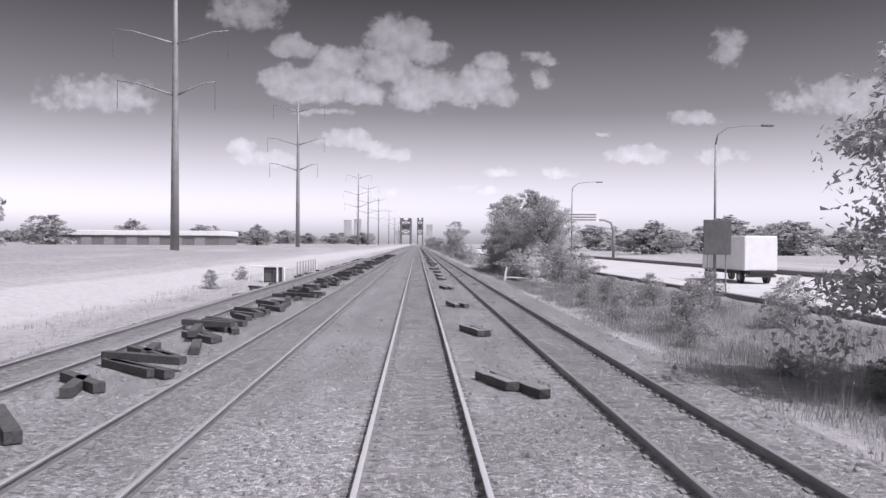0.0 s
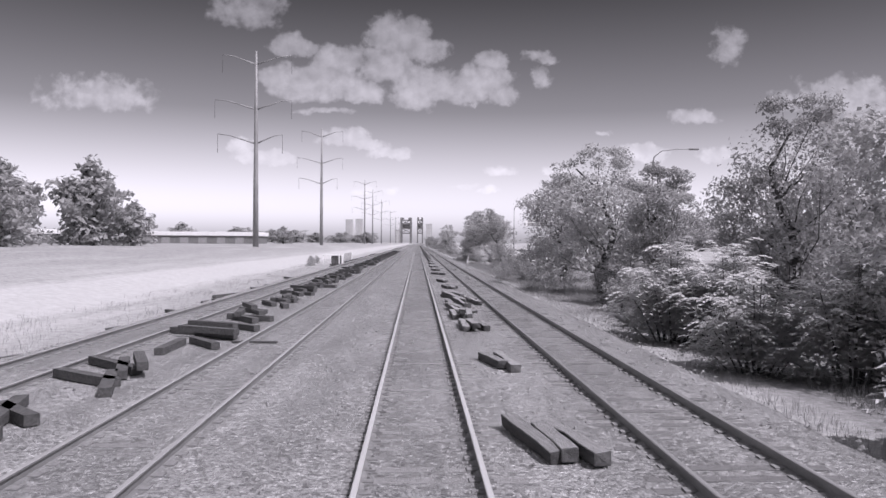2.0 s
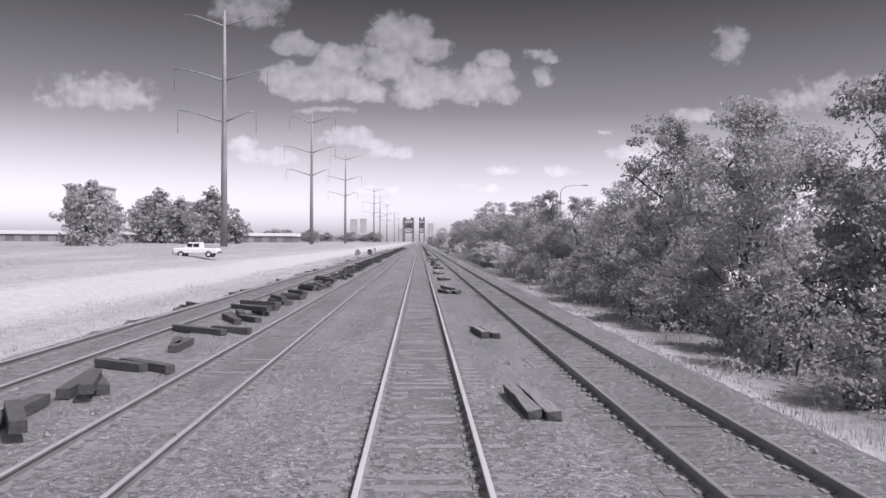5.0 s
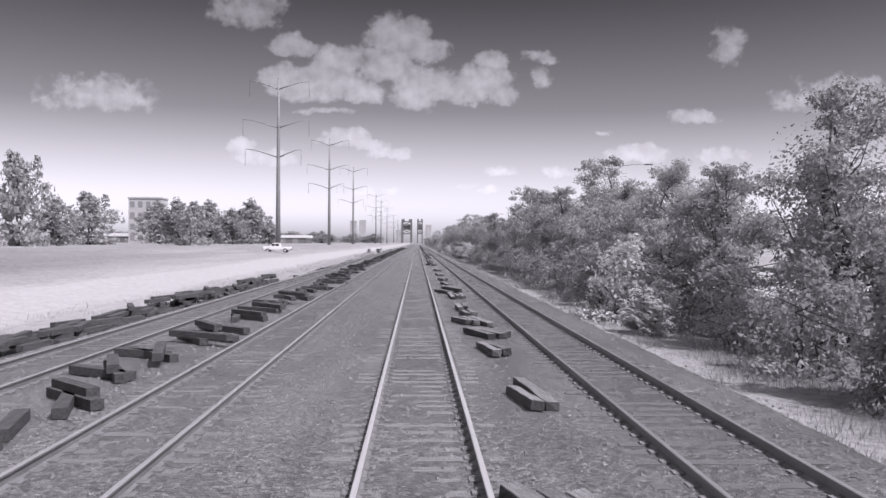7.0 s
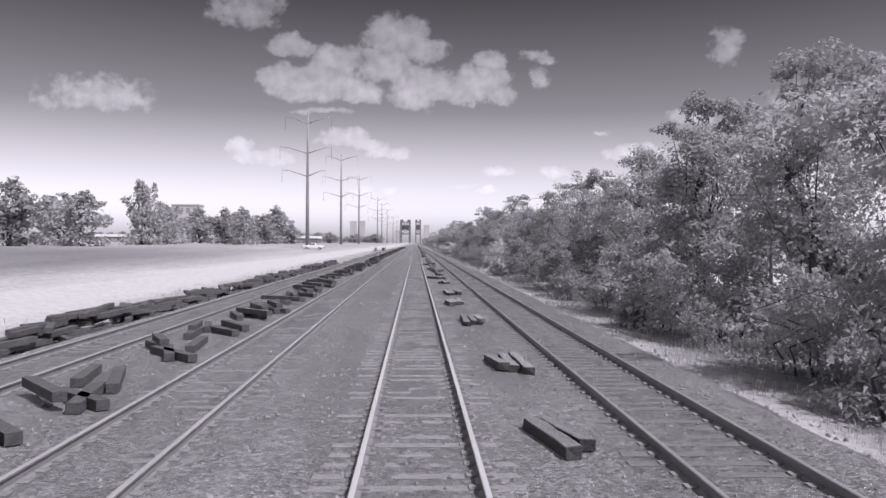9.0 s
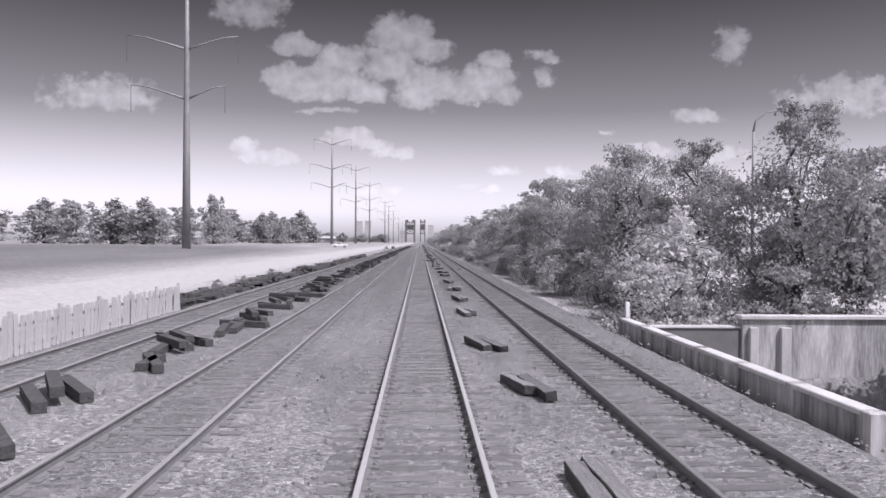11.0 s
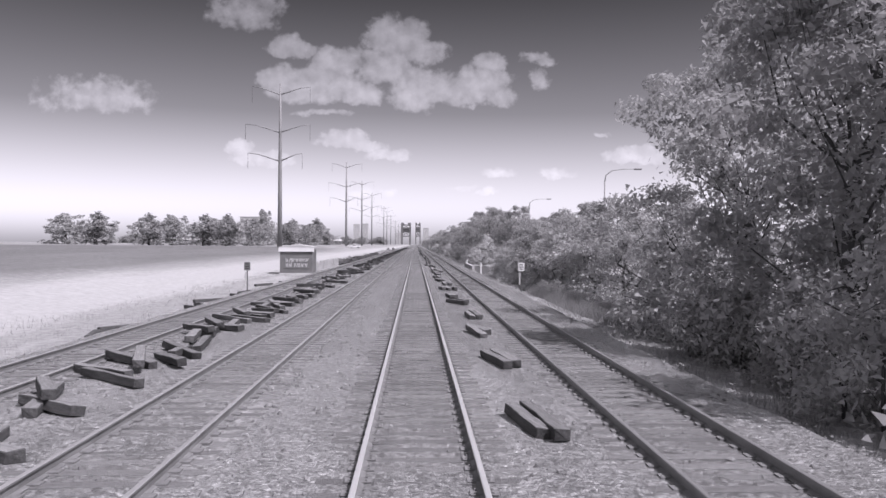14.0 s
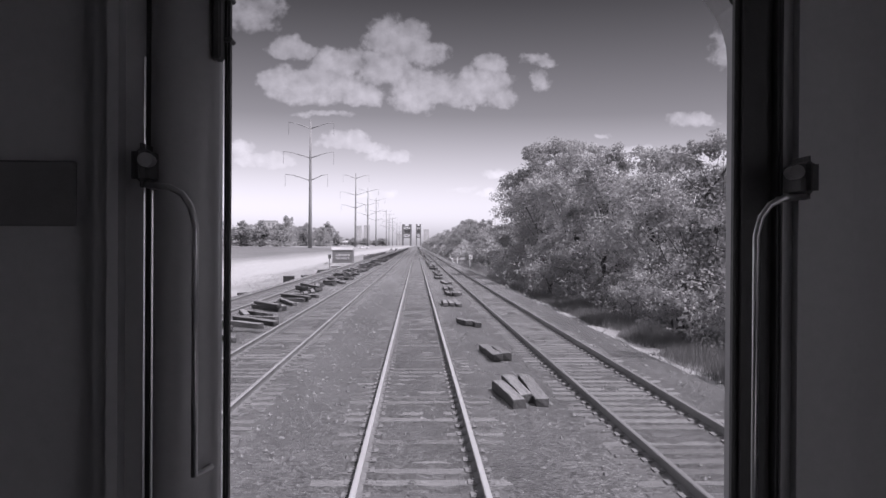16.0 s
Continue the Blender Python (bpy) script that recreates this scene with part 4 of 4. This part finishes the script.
def box_truck(x, y):
    e = empty("box_truck", pose(x, y, -0.12), "white box truck standing on the pale highway", "truck")
    part("cargo_box", box((2.5, 7.0, 2.6), (0, 3.4, 2.3), 0.05), WHITE, e)
    part("chassis", box((1.9, 9.0, 0.3), (0, 4.2, 0.85), 0.03), BLACK, e)
    cab_part = part("cab", box((2.3, 2.0, 1.9), (0, 8.1, 1.75), 0.15), WHITE, e)
    part("windscreen", box((2.0, 0.05, 0.8), (0, 9.11, 2.15), 0.02), GLASS_DARK, cab_part)
    part("rear_bumper", box((2.3, 0.15, 0.2), (0, -0.1, 0.6), 0.03), STEEL_DARK, e)
    for wy in (1.2, 8.0):
        for wx in (-1.0, 1.0):
            w_ = part("wheel", tube([(wx - 0.14, wy, 0.48), (wx + 0.14, wy, 0.48)], 0.48, 16), BLACK, e)
            part("rim", tube([(wx - 0.15, wy, 0.48), (wx + 0.15, wy, 0.48)], 0.24, 12), CONCRETE, w_)


box_truck(25.6, 507)

# ---- walls and rails over the underpass ----
def parapet(x, y0, y1, z0, z1, label):
    e = empty("parapet", pose(x, 0, 0), label, "parapet wall", kind="structure")
    n = max(2, round((y1 - y0) / 2.4))
    step = (y1 - y0) / n
    for k in range(n):
        ob = part("panel", box((0.22, step - 0.03, z1 - z0 - 0.12), (0, y0 + step * (k + 0.5), (z0 + z1) / 2), 0.02), STREAKED, e)
    for k in range(n + 1):
        part("post", box((0.34, 0.3, z1 - z0 + 0.06), (0, y0 + step * k, (z0 + z1) / 2), 0.02), STREAKED, e)
    part("coping", box((0.32, y1 - y0, 0.1), (0, (y0 + y1) / 2, z1 - 0.02), 0.02), CONCRETE, e)
    return e


parapet(6.9, 152.0, 167.0, -0.55, 0.18, "stained pale concrete parapet beside the outer track")
fence = empty("picket_fence", pose(-11.9, 0, ground_z(-11.9)), "weathered white picket fence beside the outer track", "fence")
rngf = random.Random(9)
slat_bm = box((0.03, 0.23, 1.36), (0, 0, 0.68), 0.006)
slat_mesh = bpy.data.meshes.new("slat")
slat_bm.to_mesh(slat_mesh)
slat_bm.free()
slat_mesh.materials.append(WORN_WHITE)
for k in range(86):
    s = new("slat", slat_mesh)
    s.parent, s.matrix_basis = fence, pose(rngf.uniform(-0.03, 0.03), 154.2 + 0.3 * k, rngf.uniform(-0.06, 0.02), rngf.uniform(-2, 2), rngf.uniform(-3, 3), 0)
for z in (0.35, 1.0):
    part("rail", box((0.05, 26, 0.1), (-0.07, 167, z), 0.01), WORN_WHITE, fence)
for y in np.arange(154, 181, 3.25):
    part("post", box((0.13, 0.13, 1.7), (-0.16, float(y), 0.62), 0.015), WORN_WHITE, fence)
# dark tone put on for the shaded recess left of the abutment
wing = part("wing_wall", box((4.2, 0.4, 3.0), (9.25, 168.3, -1.75), 0.03), GREY_WALL)
tagged(wing, "dark concrete wing wall, its tone standing for shade beside the abutment", "wall", kind="structure")
part("coping", box((4.2, 0.5, 0.08), (9.25, 168.3, -0.21), 0.015), ROOFING, wing)
side = part("retaining_wall", box((0.3, 15.6, 2.7), (7.22, 160.2, -1.9), 0.03), CONCRETE)
tagged(side, "concrete retaining wall under the parapet beside the underpass", "wall", kind="structure")
end_wall = part("abutment_wall", box((6.4, 0.4, 3.4), (14.55, 168.2, -1.6), 0.03), STREAKED)
tagged(end_wall, "pale streaked concrete abutment wall with a coping", "wall", kind="structure")
part("coping", box((6.5, 0.6, 0.14), (14.55, 168.2, 0.15), 0.02), CONCRETE, end_wall)
for wx, wide, streak in ((11.75, 0.3, WORN_WHITE), (12.9, 0.36, WORN_WHITE)):
    part("pilaster", box((wide, 0.16, 3.0), (wx, 167.93, -1.7), 0.02), streak, end_wall)


def cross_rail(x0, x1, y, high):
    """A low pipe rail set across the line at the head of the culvert."""
    e = empty("railing", pose(0, y, 0), "white pipe rail across the head of a culvert", "railing", "culvert railings")
    for x in (x0, (x0 + x1) / 2, x1):
        part("post", tube([(x, 0, ground_z(x) - 0.2), (x, 0, ground_z(x) + high)], 0.045, 8), WHITE, e)
    part("rail", tube([(x0, 0, ground_z(x0) + high), (x1, 0, ground_z(x1) + high)], 0.05, 8), WHITE, e)


cross_rail(8.3, 11.8, 523.0, 0.42)
cross_rail(-15.0, -12.5, 519.5, 1.45)
case = empty("equipment_case", pose(-13.0, 520.2, ground_z(-13.0)), "dark weathered trackside equipment case beside a culvert", "equipment box")
part("case", box((1.5, 0.9, 1.35), (0, 0, 0.6), 0.03), BLACK, case)
part("lid", box((1.6, 1.0, 0.07), (0, 0, 1.31), 0.02), STEEL_DARK, case)
part("door", box((0.62, 0.03, 1.0), (-0.36, -0.46, 0.62), 0.01), STEEL_DARK, case)
part("door", box((0.62, 0.03, 1.0), (0.36, -0.46, 0.62), 0.01), STEEL_DARK, case)
vent_pipe = part("vent_pipe", tube([(0, 0, -0.2), (0, 0, 1.25), (0, 0, 1.4)], [0.10, 0.10, 0.06], 12), WHITE)
vent_pipe.matrix_world = pose(-12.05, 520.4, ground_z(-12.05))
tagged(vent_pipe, "stout white painted pipe standing beside an equipment case", "pipe")
mesh_fence = empty("wire_fence", pose(0, 0, 0), "rusty wire fence on thin posts beside the outer track", "fence")
for k in range(8):
    fy = 534 + 2.6 * k
    fx = -12.9 - 0.02 * (fy - 534)
    part("post", tube([(fx, fy, ground_z(fx) - 0.2), (fx, fy, ground_z(fx) + 1.5)], 0.05, 6), POLE, mesh_fence)
for z in (0.25, 0.55, 0.85, 1.15, 1.42):
    part("wire", tube([(-12.9, 534, ground_z(-12.9) + z), (-13.26, 552.2, ground_z(-13.26) + z)], 0.018, 5), POLE, mesh_fence)


def marker(x, y, h, lean=0):
    ob = part("marker_post", box((0.14, 0.14, h), (0, 0, h / 2 - 0.1), 0.015), WHITE)
    ob.matrix_world = pose(x, y, ground_z(x), 0, lean, 0)
    tagged(ob, "short white painted wooden marker post", "post")


marker(7.75, 151.2, 1.45)
marker(7.15, 167.6, 1.5)
marker(8.1, 522.6, 1.5, 9)
marker(-12.4, 519.0, 1.75)
marker(-13.2, 553.0, 1.5)


def track_sign(x, y, label, face):
    e = empty("track_sign", pose(x, y, ground_z(x)), label, "sign")
    part("post", tube([(0, 0, -0.2), (0, 0, 1.9)], 0.045, 8), STEEL_DARK, e)
    plate = part("plate", box((0.46, 0.03, 0.62), (0, -0.06, 1.85), 0.012), face, e)
    for z, wd in ((2.02, 0.3), (1.85, 0.34), (1.69, 0.26)):
        part("bar", box((wd, 0.006, 0.075), (0, -0.078, z)), BLACK, plate)
    part("lower_plate", box((0.12, 0.025, 0.9), (-0.11, -0.03, 0.98), 0.01), ROOFING, e)


track_sign(7.83, 115.5, "small white track sign with dark lettering on a metal post", WHITE)
track_sign(-12.5, 115.6, "small dull grey track sign on a dark metal post", GREY_WALL)
relay = empty("relay_box", pose(-11.6, 73, ground_z(-11.6)), "small black trackside equipment box", "equipment box")
part("case", box((0.95, 0.6, 0.55), (0, 0, 0.32), 0.03), BLACK, relay)
part("lid", box((1.02, 0.68, 0.06), (0, 0, 0.62), 0.02), STEEL_DARK, relay)
for sx in (-0.35, 0.35):
    part("leg", box((0.07, 0.4, 0.3), (sx, 0, -0.05)), STEEL_DARK, relay)


# ---- trackside hut ----
def build_hut(x, y):
    z = ground_z(x)
    e = empty("trackside_hut", pose(x, y, z), "small grey block trackside hut with a white fascia", "hut")
    wide, deep, high = 3.7, 3.2, 2.85
    part("wall", box((wide, deep, high), (0, deep / 2, high / 2), 0.03), GREY_WALL, e)
    part("fascia", box((wide + 0.3, 0.14, 0.55), (0, -0.1, high + 0.02), 0.02), WHITE, e, "white painted fascia board")
    bm = bmesh.new()
    a = [(-wide / 2 - 0.2, -0.2, high + 0.27), (wide / 2 + 0.2, -0.2, high + 0.27), (0, -0.2, high + 0.62)]
    b = [(p[0], deep + 0.2, p[2]) for p in a]
    va, vb = [bm.verts.new(p) for p in a], [bm.verts.new(p) for p in b]
    bm.faces.new(va), bm.faces.new(vb[::-1])
    for i in range(3):
        bm.faces.new((va[i], vb[i], vb[(i + 1) % 3], va[(i + 1) % 3]))
    bmesh.ops.recalc_face_normals(bm, faces=bm.faces)
    part("roof", bm, ROOFING, e)
    panel = part("panel", box((2.8, 0.05, 1.35), (0, -0.02, 1.35), 0.02), GREY_WALL, e, "grey wall panel with pale paint scrawls")
    rng = random.Random(4)
    for row, count in ((1.66, 7), (1.08, 6)):
        for k in range(count):
            cx, hh = -1.05 + k * 2.2 / (count - 1) + rng.uniform(-0.05, 0.05), rng.uniform(0.36, 0.5)
            for s in range(2):
                lean = Matrix.Rotation(rng.uniform(-0.5, 0.5), 4, "Y")
                part("scrawl", box((0.085, 0.012, hh), (cx + (s - 0.5) * 0.17, -0.055 - 0.004 * s, row), 0.0, None, lean), ROOFING, panel)
            part("scrawl", box((0.26, 0.012, 0.08), (cx, -0.064, row + rng.uniform(-0.15, 0.15)), 0.0, None, Matrix.Rotation(rng.uniform(-0.3, 0.3), 4, "Y")), ROOFING, panel)
    part("plinth", box((wide + 0.1, deep + 0.1, 0.25), (0, deep / 2, 0.05)), CONCRETE, e)


build_hut(-13.55, 147)


# ---- pickup ----
def build_pickup(x, y):
    e = empty("pickup_truck", pose(x, y, ground_z(x) + 0.05), "white pickup truck parked side-on in the field", "pickup truck")
    body = part("body", box((5.2, 1.85, 0.62), (0, 0, 0.78), 0.09), WHITE, e)
    part("bumper", box((0.18, 1.7, 0.22), (-2.65, 0, 0.58), 0.04), STEEL_DARK, body)
    part("bumper", box((0.18, 1.7, 0.22), (2.65, 0, 0.58), 0.04), STEEL_DARK, body)
    part("cargo_bed", box((1.7, 1.5, 0.06), (1.6, 0, 1.1)), STEEL_DARK, body)
    bm = bmesh.new()
    lo = [(-1.35, -0.86), (0.65, -0.86), (0.65, 0.86), (-1.35, 0.86)]
    hi = [(-0.75, -0.74), (0.55, -0.74), (0.55, 0.74), (-0.75, 0.74)]
    a = [bm.verts.new((*p, 1.08)) for p in lo]
    b = [bm.verts.new((*p, 1.78)) for p in hi]
    bm.faces.new(b)
    for i in range(4):
        bm.faces.new((a[i], a[(i + 1) % 4], b[(i + 1) % 4], b[i]))
    part("cab", bm, WHITE, e)
    for cx, wd in ((-0.62, 0.62), (0.12, 0.66)):
        part("side_window", box((wd, 0.03, 0.42), (cx, -0.83, 1.42), 0.02, None, Matrix.Rotation(-0.17, 4, "X")), GLASS_DARK, e)
    for wx in (-1.65, 1.6):
        for wy in (-0.86, 0.86):
            t = part("wheel", tube([(wx, wy - 0.12, 0.36), (wx, wy + 0.12, 0.36)], 0.38, 16), BLACK, e)
            part("rim", tube([(wx, wy - 0.13, 0.36), (wx, wy + 0.13, 0.36)], 0.2, 12), CONCRETE, t)


build_pickup(-26.5, 404)


# ---- buildings ----
def block(name, x, y, wd, deep, high, mat, label, cols, rows, z0=None):
    """A far building: walls, a roof edge, and its windows."""
    z0 = ground_z(x) if z0 is None else z0
    e = empty(name, pose(x, y, z0), label, "building")
    part("wall", box((wd, deep, high), (0, deep / 2, high / 2)), mat, e)
    part("roof", box((wd + 0.6, deep + 0.6, 0.6), (0, deep / 2, high + 0.3), 0.05), ROOFING, e)
    dx, dz = wd / cols, high / rows
    pane = bpy.data.meshes.new("window")
    bm = box((dx * 0.55, 0.2, dz * 0.5))
    bm.to_mesh(pane)
    bm.free()
    pane.materials.append(FAR_GLASS)
    for i in range(cols):
        for j in range(rows):
            ob = new("window", pane)
            ob.parent, ob.location = e, (-wd / 2 + dx * (i + 0.5), -0.04, dz * (j + 0.5))


def warehouse(x, y, wd):
    e = empty("warehouse", pose(x, y, ground_z(x)), "long low warehouse with a white roof beyond the field", "building", "warehouses beyond the field")
    part("wall", box((wd, 24, 3.0), (0, 12, 1.5)), GREY_WALL, e)
    part("roof", box((wd + 1.0, 25, 1.5), (0, 12, 3.75), 0.1), WHITE, e, "white metal roof")
    for k in range(int(wd // 7)):
        part("loading_door", box((3.2, 0.12, 2.4), (-wd / 2 + 4 + k * 7, -0.05, 1.25), 0.02), FAR_GLASS, e)


warehouse(-88, 700, 52)
warehouse(-150, 650, 60)
block("apartment_tower", -186, 2578, 19, 22, 62, FACADE, "distant pale apartment tower on the skyline", 6, 20)
block("apartment_tower", -160, 2590, 19, 22, 64, FACADE, "distant pale apartment tower on the skyline", 6, 20)
block("apartment_tower", -62, 2900, 18, 18, 40, FACADE, "distant pale tower on the skyline", 4, 14)
block("office_tower", 34, 2700, 18, 18, 56, FACADE, "distant grey tower on the skyline", 4, 18)
block("low_building", 28.0, 186, 6, 6, 5.2, GREY_WALL, "grey flat-roofed building behind the trees", 3, 2)
block("low_building", -104, 560, 12, 9, 17, FACADE, "grey flat-roofed building behind the trees", 4, 4)


def lift_tower(x, y, wd, high, label):
    """A lattice tower of a lift bridge: legs, beams, braces and the wheel house on top."""
    e = empty("lift_bridge_tower", pose(x, y, 0), label, "bridge tower", "lift bridge towers")
    leg = wd * 0.19
    for sx in (-1, 1):
        for sy in (0, 14):
            part("leg", box((leg, leg, high), (sx * (wd - leg) / 2, sy, high / 2)), BRIDGE_STEEL, e)
    for k, z in enumerate((0.42, 0.62, 0.80, 0.96)):
        part("beam", box((wd - leg, 2.2, high * 0.05), (0, 0, high * z)), BRIDGE_STEEL, e)
    for z0, z1 in ((0.44, 0.62), (0.62, 0.80), (0.80, 0.96)):
        for s in (-1, 1):
            part("brace", tube([(-s * (wd - leg) / 2, 0, high * z0), (s * (wd - leg) / 2, 0, high * z1)], 0.9, 5), BRIDGE_STEEL, e)
    for sx in (-1, 1):
        part("wheel_house", box((wd * 0.3, 9, high * 0.08), (sx * wd * 0.34, 5, high * 1.03)), BRIDGE_STEEL, e)
    part("counterweight", box((wd * 0.6, 6, high * 0.2), (0, 9, high * 0.74)), BRIDGE_STEEL, e)


lift_tower(-29, 2448, 30, 62, "tall dark steel lattice tower of a vertical lift bridge")
lift_tower(7, 2500, 16, 64, "tall dark narrow steel lattice tower of a vertical lift bridge")

# ---- end of the rail car that the view leaves from ----
DOOR = 1.25          # metres from the eye to the doorway at the end of the way
FLOOR_Z, ROOF_Z, HALF = 1.15, 3.6, 1.48


def cab_x(u, d=0.0):
    return EYE_X + (u - 736.5) / 1414 * (DOOR + d)


def cab_z(v, d=0.0):
    return EYE_Z + (437.5 - v) / 1414 * (DOOR + d)


def side_wall(car, sx):
    """A side of the vestibule with an unseen opening added to let daylight in."""
    x, y0, y1 = sx * (HALF + 0.05), DOOR - 3.4, DOOR
    a0, a1, z0, z1 = (DOOR - 3.1, DOOR - 1.4, 1.9, 3.3) if sx > 0 else (DOOR - 2.6, DOOR - 1.9, 2.3, 2.9)
    bm = bmesh.new()
    for ya, yb, za, zb in ((y0, a0, FLOOR_Z, ROOF_Z), (a1, y1, FLOOR_Z, ROOF_Z), (a0, a1, FLOOR_Z, z0), (a0, a1, z1, ROOF_Z)):
        box((0.1, yb - ya, zb - za), (x, (ya + yb) / 2, (za + zb) / 2), 0, bm)
    part("side_wall", bm, CAB_PAINT, car)


def build_cab():
    xl, xr = cab_x(345, 0.07), cab_x(1291, 0.07)
    car = empty("rail_car_end", pose(0, 0, 0), "dark painted end vestibule of a rail car with an open doorway", "rail car")
    part("floor", box((2 * HALF, 3.4, 0.12), (0, DOOR - 1.7, FLOOR_Z - 0.06)), CAB_PAINT, car)
    part("ceiling", box((2 * HALF, 3.4, 0.1), (0, DOOR - 1.7, ROOF_Z + 0.05)), CAB_PAINT, car)
    side_wall(car, -1)
    side_wall(car, 1)
    part("rear_wall", box((2 * HALF, 0.1, ROOF_Z - FLOOR_Z), (0, DOOR - 3.45, (ROOF_Z + FLOOR_Z) / 2)), CAB_PAINT, car)
    # bulkhead with the doorway, round in its upper corners
    bm = bmesh.new()
    top, r = cab_z(-52, 0.07), 0.15
    turn = [radians(a) for a in range(0, 91, 10)]
    hole = [(xl, FLOOR_Z)] + [(xl + r - r * math.cos(a), top - r + r * math.sin(a)) for a in turn]
    hole += [(xr - r + r * math.sin(a), top - r + r * math.cos(a)) for a in turn] + [(xr, FLOOR_Z)]
    n = len(hole)
    outer = [(-HALF, FLOOR_Z)] + [(-HALF + 2 * HALF * (k / (n - 3)), ROOF_Z) for k in range(n - 2)] + [(HALF, FLOOR_Z)]
    ring = []
    for y in (DOOR, DOOR + 0.07):
        ring.append(([bm.verts.new((x, y, z)) for x, z in hole], [bm.verts.new((x, y, z)) for x, z in outer]))
    (h0, o0), (h1, o1) = ring
    for i in range(n - 1):
        bm.faces.new((h0[i], h0[i + 1], o0[i + 1], o0[i]))
        bm.faces.new((h1[i], o1[i], o1[i + 1], h1[i + 1]))
        bm.faces.new((h0[i], h1[i], h1[i + 1], h0[i + 1]))
    bmesh.ops.recalc_face_normals(bm, faces=bm.faces)
    part("bulkhead", bm, CAB_PAINT, car)
    tall_m, mid_z = ROOF_Z - FLOOR_Z - 0.02, (ROOF_Z + FLOOR_Z) / 2

    def strip(name, u0, u1, thick, back, mat, bevel, label=""):
        """An upright board between two lines of sight, its back so far before the bulkhead."""
        front = -back - thick
        part(name, box((cab_x(u1, front) - cab_x(u0, front), thick, tall_m), ((cab_x(u0, front) + cab_x(u1, front)) / 2, DOOR - back - thick / 2, mid_z), bevel, None, None, 1.0, 4), mat, car, label)

    bm = bmesh.new()
    xc, rx, ry = (cab_x(284) + cab_x(398)) / 2, (cab_x(398) - cab_x(284)) / 2, 0.085
    curve = [(xc + rx * math.cos(k * math.pi / 16), DOOR - 0.004 - ry * math.sin(k * math.pi / 16) ** 0.8) for k in range(17)]
    lo = [bm.verts.new((x, y, FLOOR_Z + 0.01)) for x, y in curve]
    hi = [bm.verts.new((x, y, ROOF_Z - 0.01)) for x, y in curve]
    for k in range(16):
        bm.faces.new((lo[k], hi[k], hi[k + 1], lo[k + 1]))
    bm.faces.new((lo[16], hi[16], hi[0], lo[0]))
    bm.faces.new(lo)
    bm.faces.new(hi[::-1])
    bmesh.ops.recalc_face_normals(bm, faces=bm.faces)
    part("door_leaf", bm, CAB_PAINT, car, "rounded edge of the folded door leaf", True)
    strip("door_seal", 398, 408, 0.02, 0.02, CAB_TRIM, 0.004, "black rubber door seal")
    strip("door_channel", 262, 276, 0.02, 0.03, CAB_TRIM, 0.004, "black door channel")
    strip("door_post", 160, 252, 0.07, 0.004, CAB_PAINT, 0.03)
    strip("door_frame", 1309, 1384, 0.03, 0.004, CAB_TRIM, 0.01, "dark door frame")
    strip("door_frame", 1386, 1396, 0.05, 0.004, CAB_TRIM, 0.004, "dark door frame")
    strip("wall_panel", 1399, 1546, 0.06, 0.004, CAB_PAINT, 0.02)
    part("notice_plate", box((cab_x(148) - cab_x(-20), 0.01, 0.1), (cab_x(64), DOOR - 0.008, cab_z(352)), 0.003), GREY_WALL, car, "dark unreadable notice plate")
    y = DOOR - 0.14
    for u, v0, v1, u2 in ((266, 334, 860, 350), (1436, 345, 1000, 1346)):
        x0, x1 = cab_x(u, -0.14), cab_x(u2, -0.14)
        zz = lambda v: cab_z(v, -0.14)
        pts = [(x0, DOOR - 0.05, zz(v0)), (x0, y, zz(v0 + 1)), (x0 + (x1 - x0) * 0.45, y, zz(v0 + 4)), (x0 + (x1 - x0) * 0.72, y, zz(v0 + 16)), (x0 + (x1 - x0) * 0.9, y, zz(v0 + 38)),
               (x1, y, zz(v0 + 72)), (x1, y, zz(v1 - 15)), (x1, DOOR - 0.05, zz(v1))]
        part("grab_rail", tube(pts, 0.0046, 10), CHROME, car, "dark worn metal grab rail", True)
        bracket = part("rail_bracket", box((0.026, 0.08, 0.062), (cab_x(u - 4, -0.1), DOOR - 0.09, cab_z(v0 - 32, -0.1)), 0.012, None, None, 1.0, 3), CAB_TRIM, car)
        part("bolt", tube([(cab_x(u - 22 if u > 700 else u, -0.15), DOOR - 0.16, cab_z(v0 - 42, -0.15)), (cab_x(u - 22 if u > 700 else u, -0.1), DOOR - 0.09, cab_z(v0 - 42, -0.1))], 0.010, 12), CHROME, bracket)
    for u, v0 in ((261, 112), (275, 345)):
        part("lock_rod", tube([(cab_x(u, -0.1), DOOR - 0.1, cab_z(980, -0.1)), (cab_x(u, -0.1), DOOR - 0.1, cab_z(v0, -0.1))], 0.0022, 6), CHROME, car)
    for v in (20, 90):
        part("hinge", box((0.018, 0.03, 0.008), (cab_x(413), DOOR - 0.03, cab_z(v)), 0.003), CAB_TRIM, car)
    part("hinge_plate", box((0.014, 0.03, 0.13), (cab_x(402), DOOR - 0.05, cab_z(55)), 0.004), CAB_TRIM, car)


build_cab()


# ---- odd boards ----
def board(x, y, z, ln, yaw):
    ob = part("loose_board", box((0.14, ln, 0.05), (0, 0, 0), 0.008), OLD_TIE)
    ob.matrix_world = pose(x, y, z, 0, 0, yaw)
    tagged(ob, "thin dark loose board dropped on the ballast", "board", "loose boards")


board(-2.2, 392, -0.115, 1.7, -22)
board(-4.7, 415, -0.115, 1.3, 86)
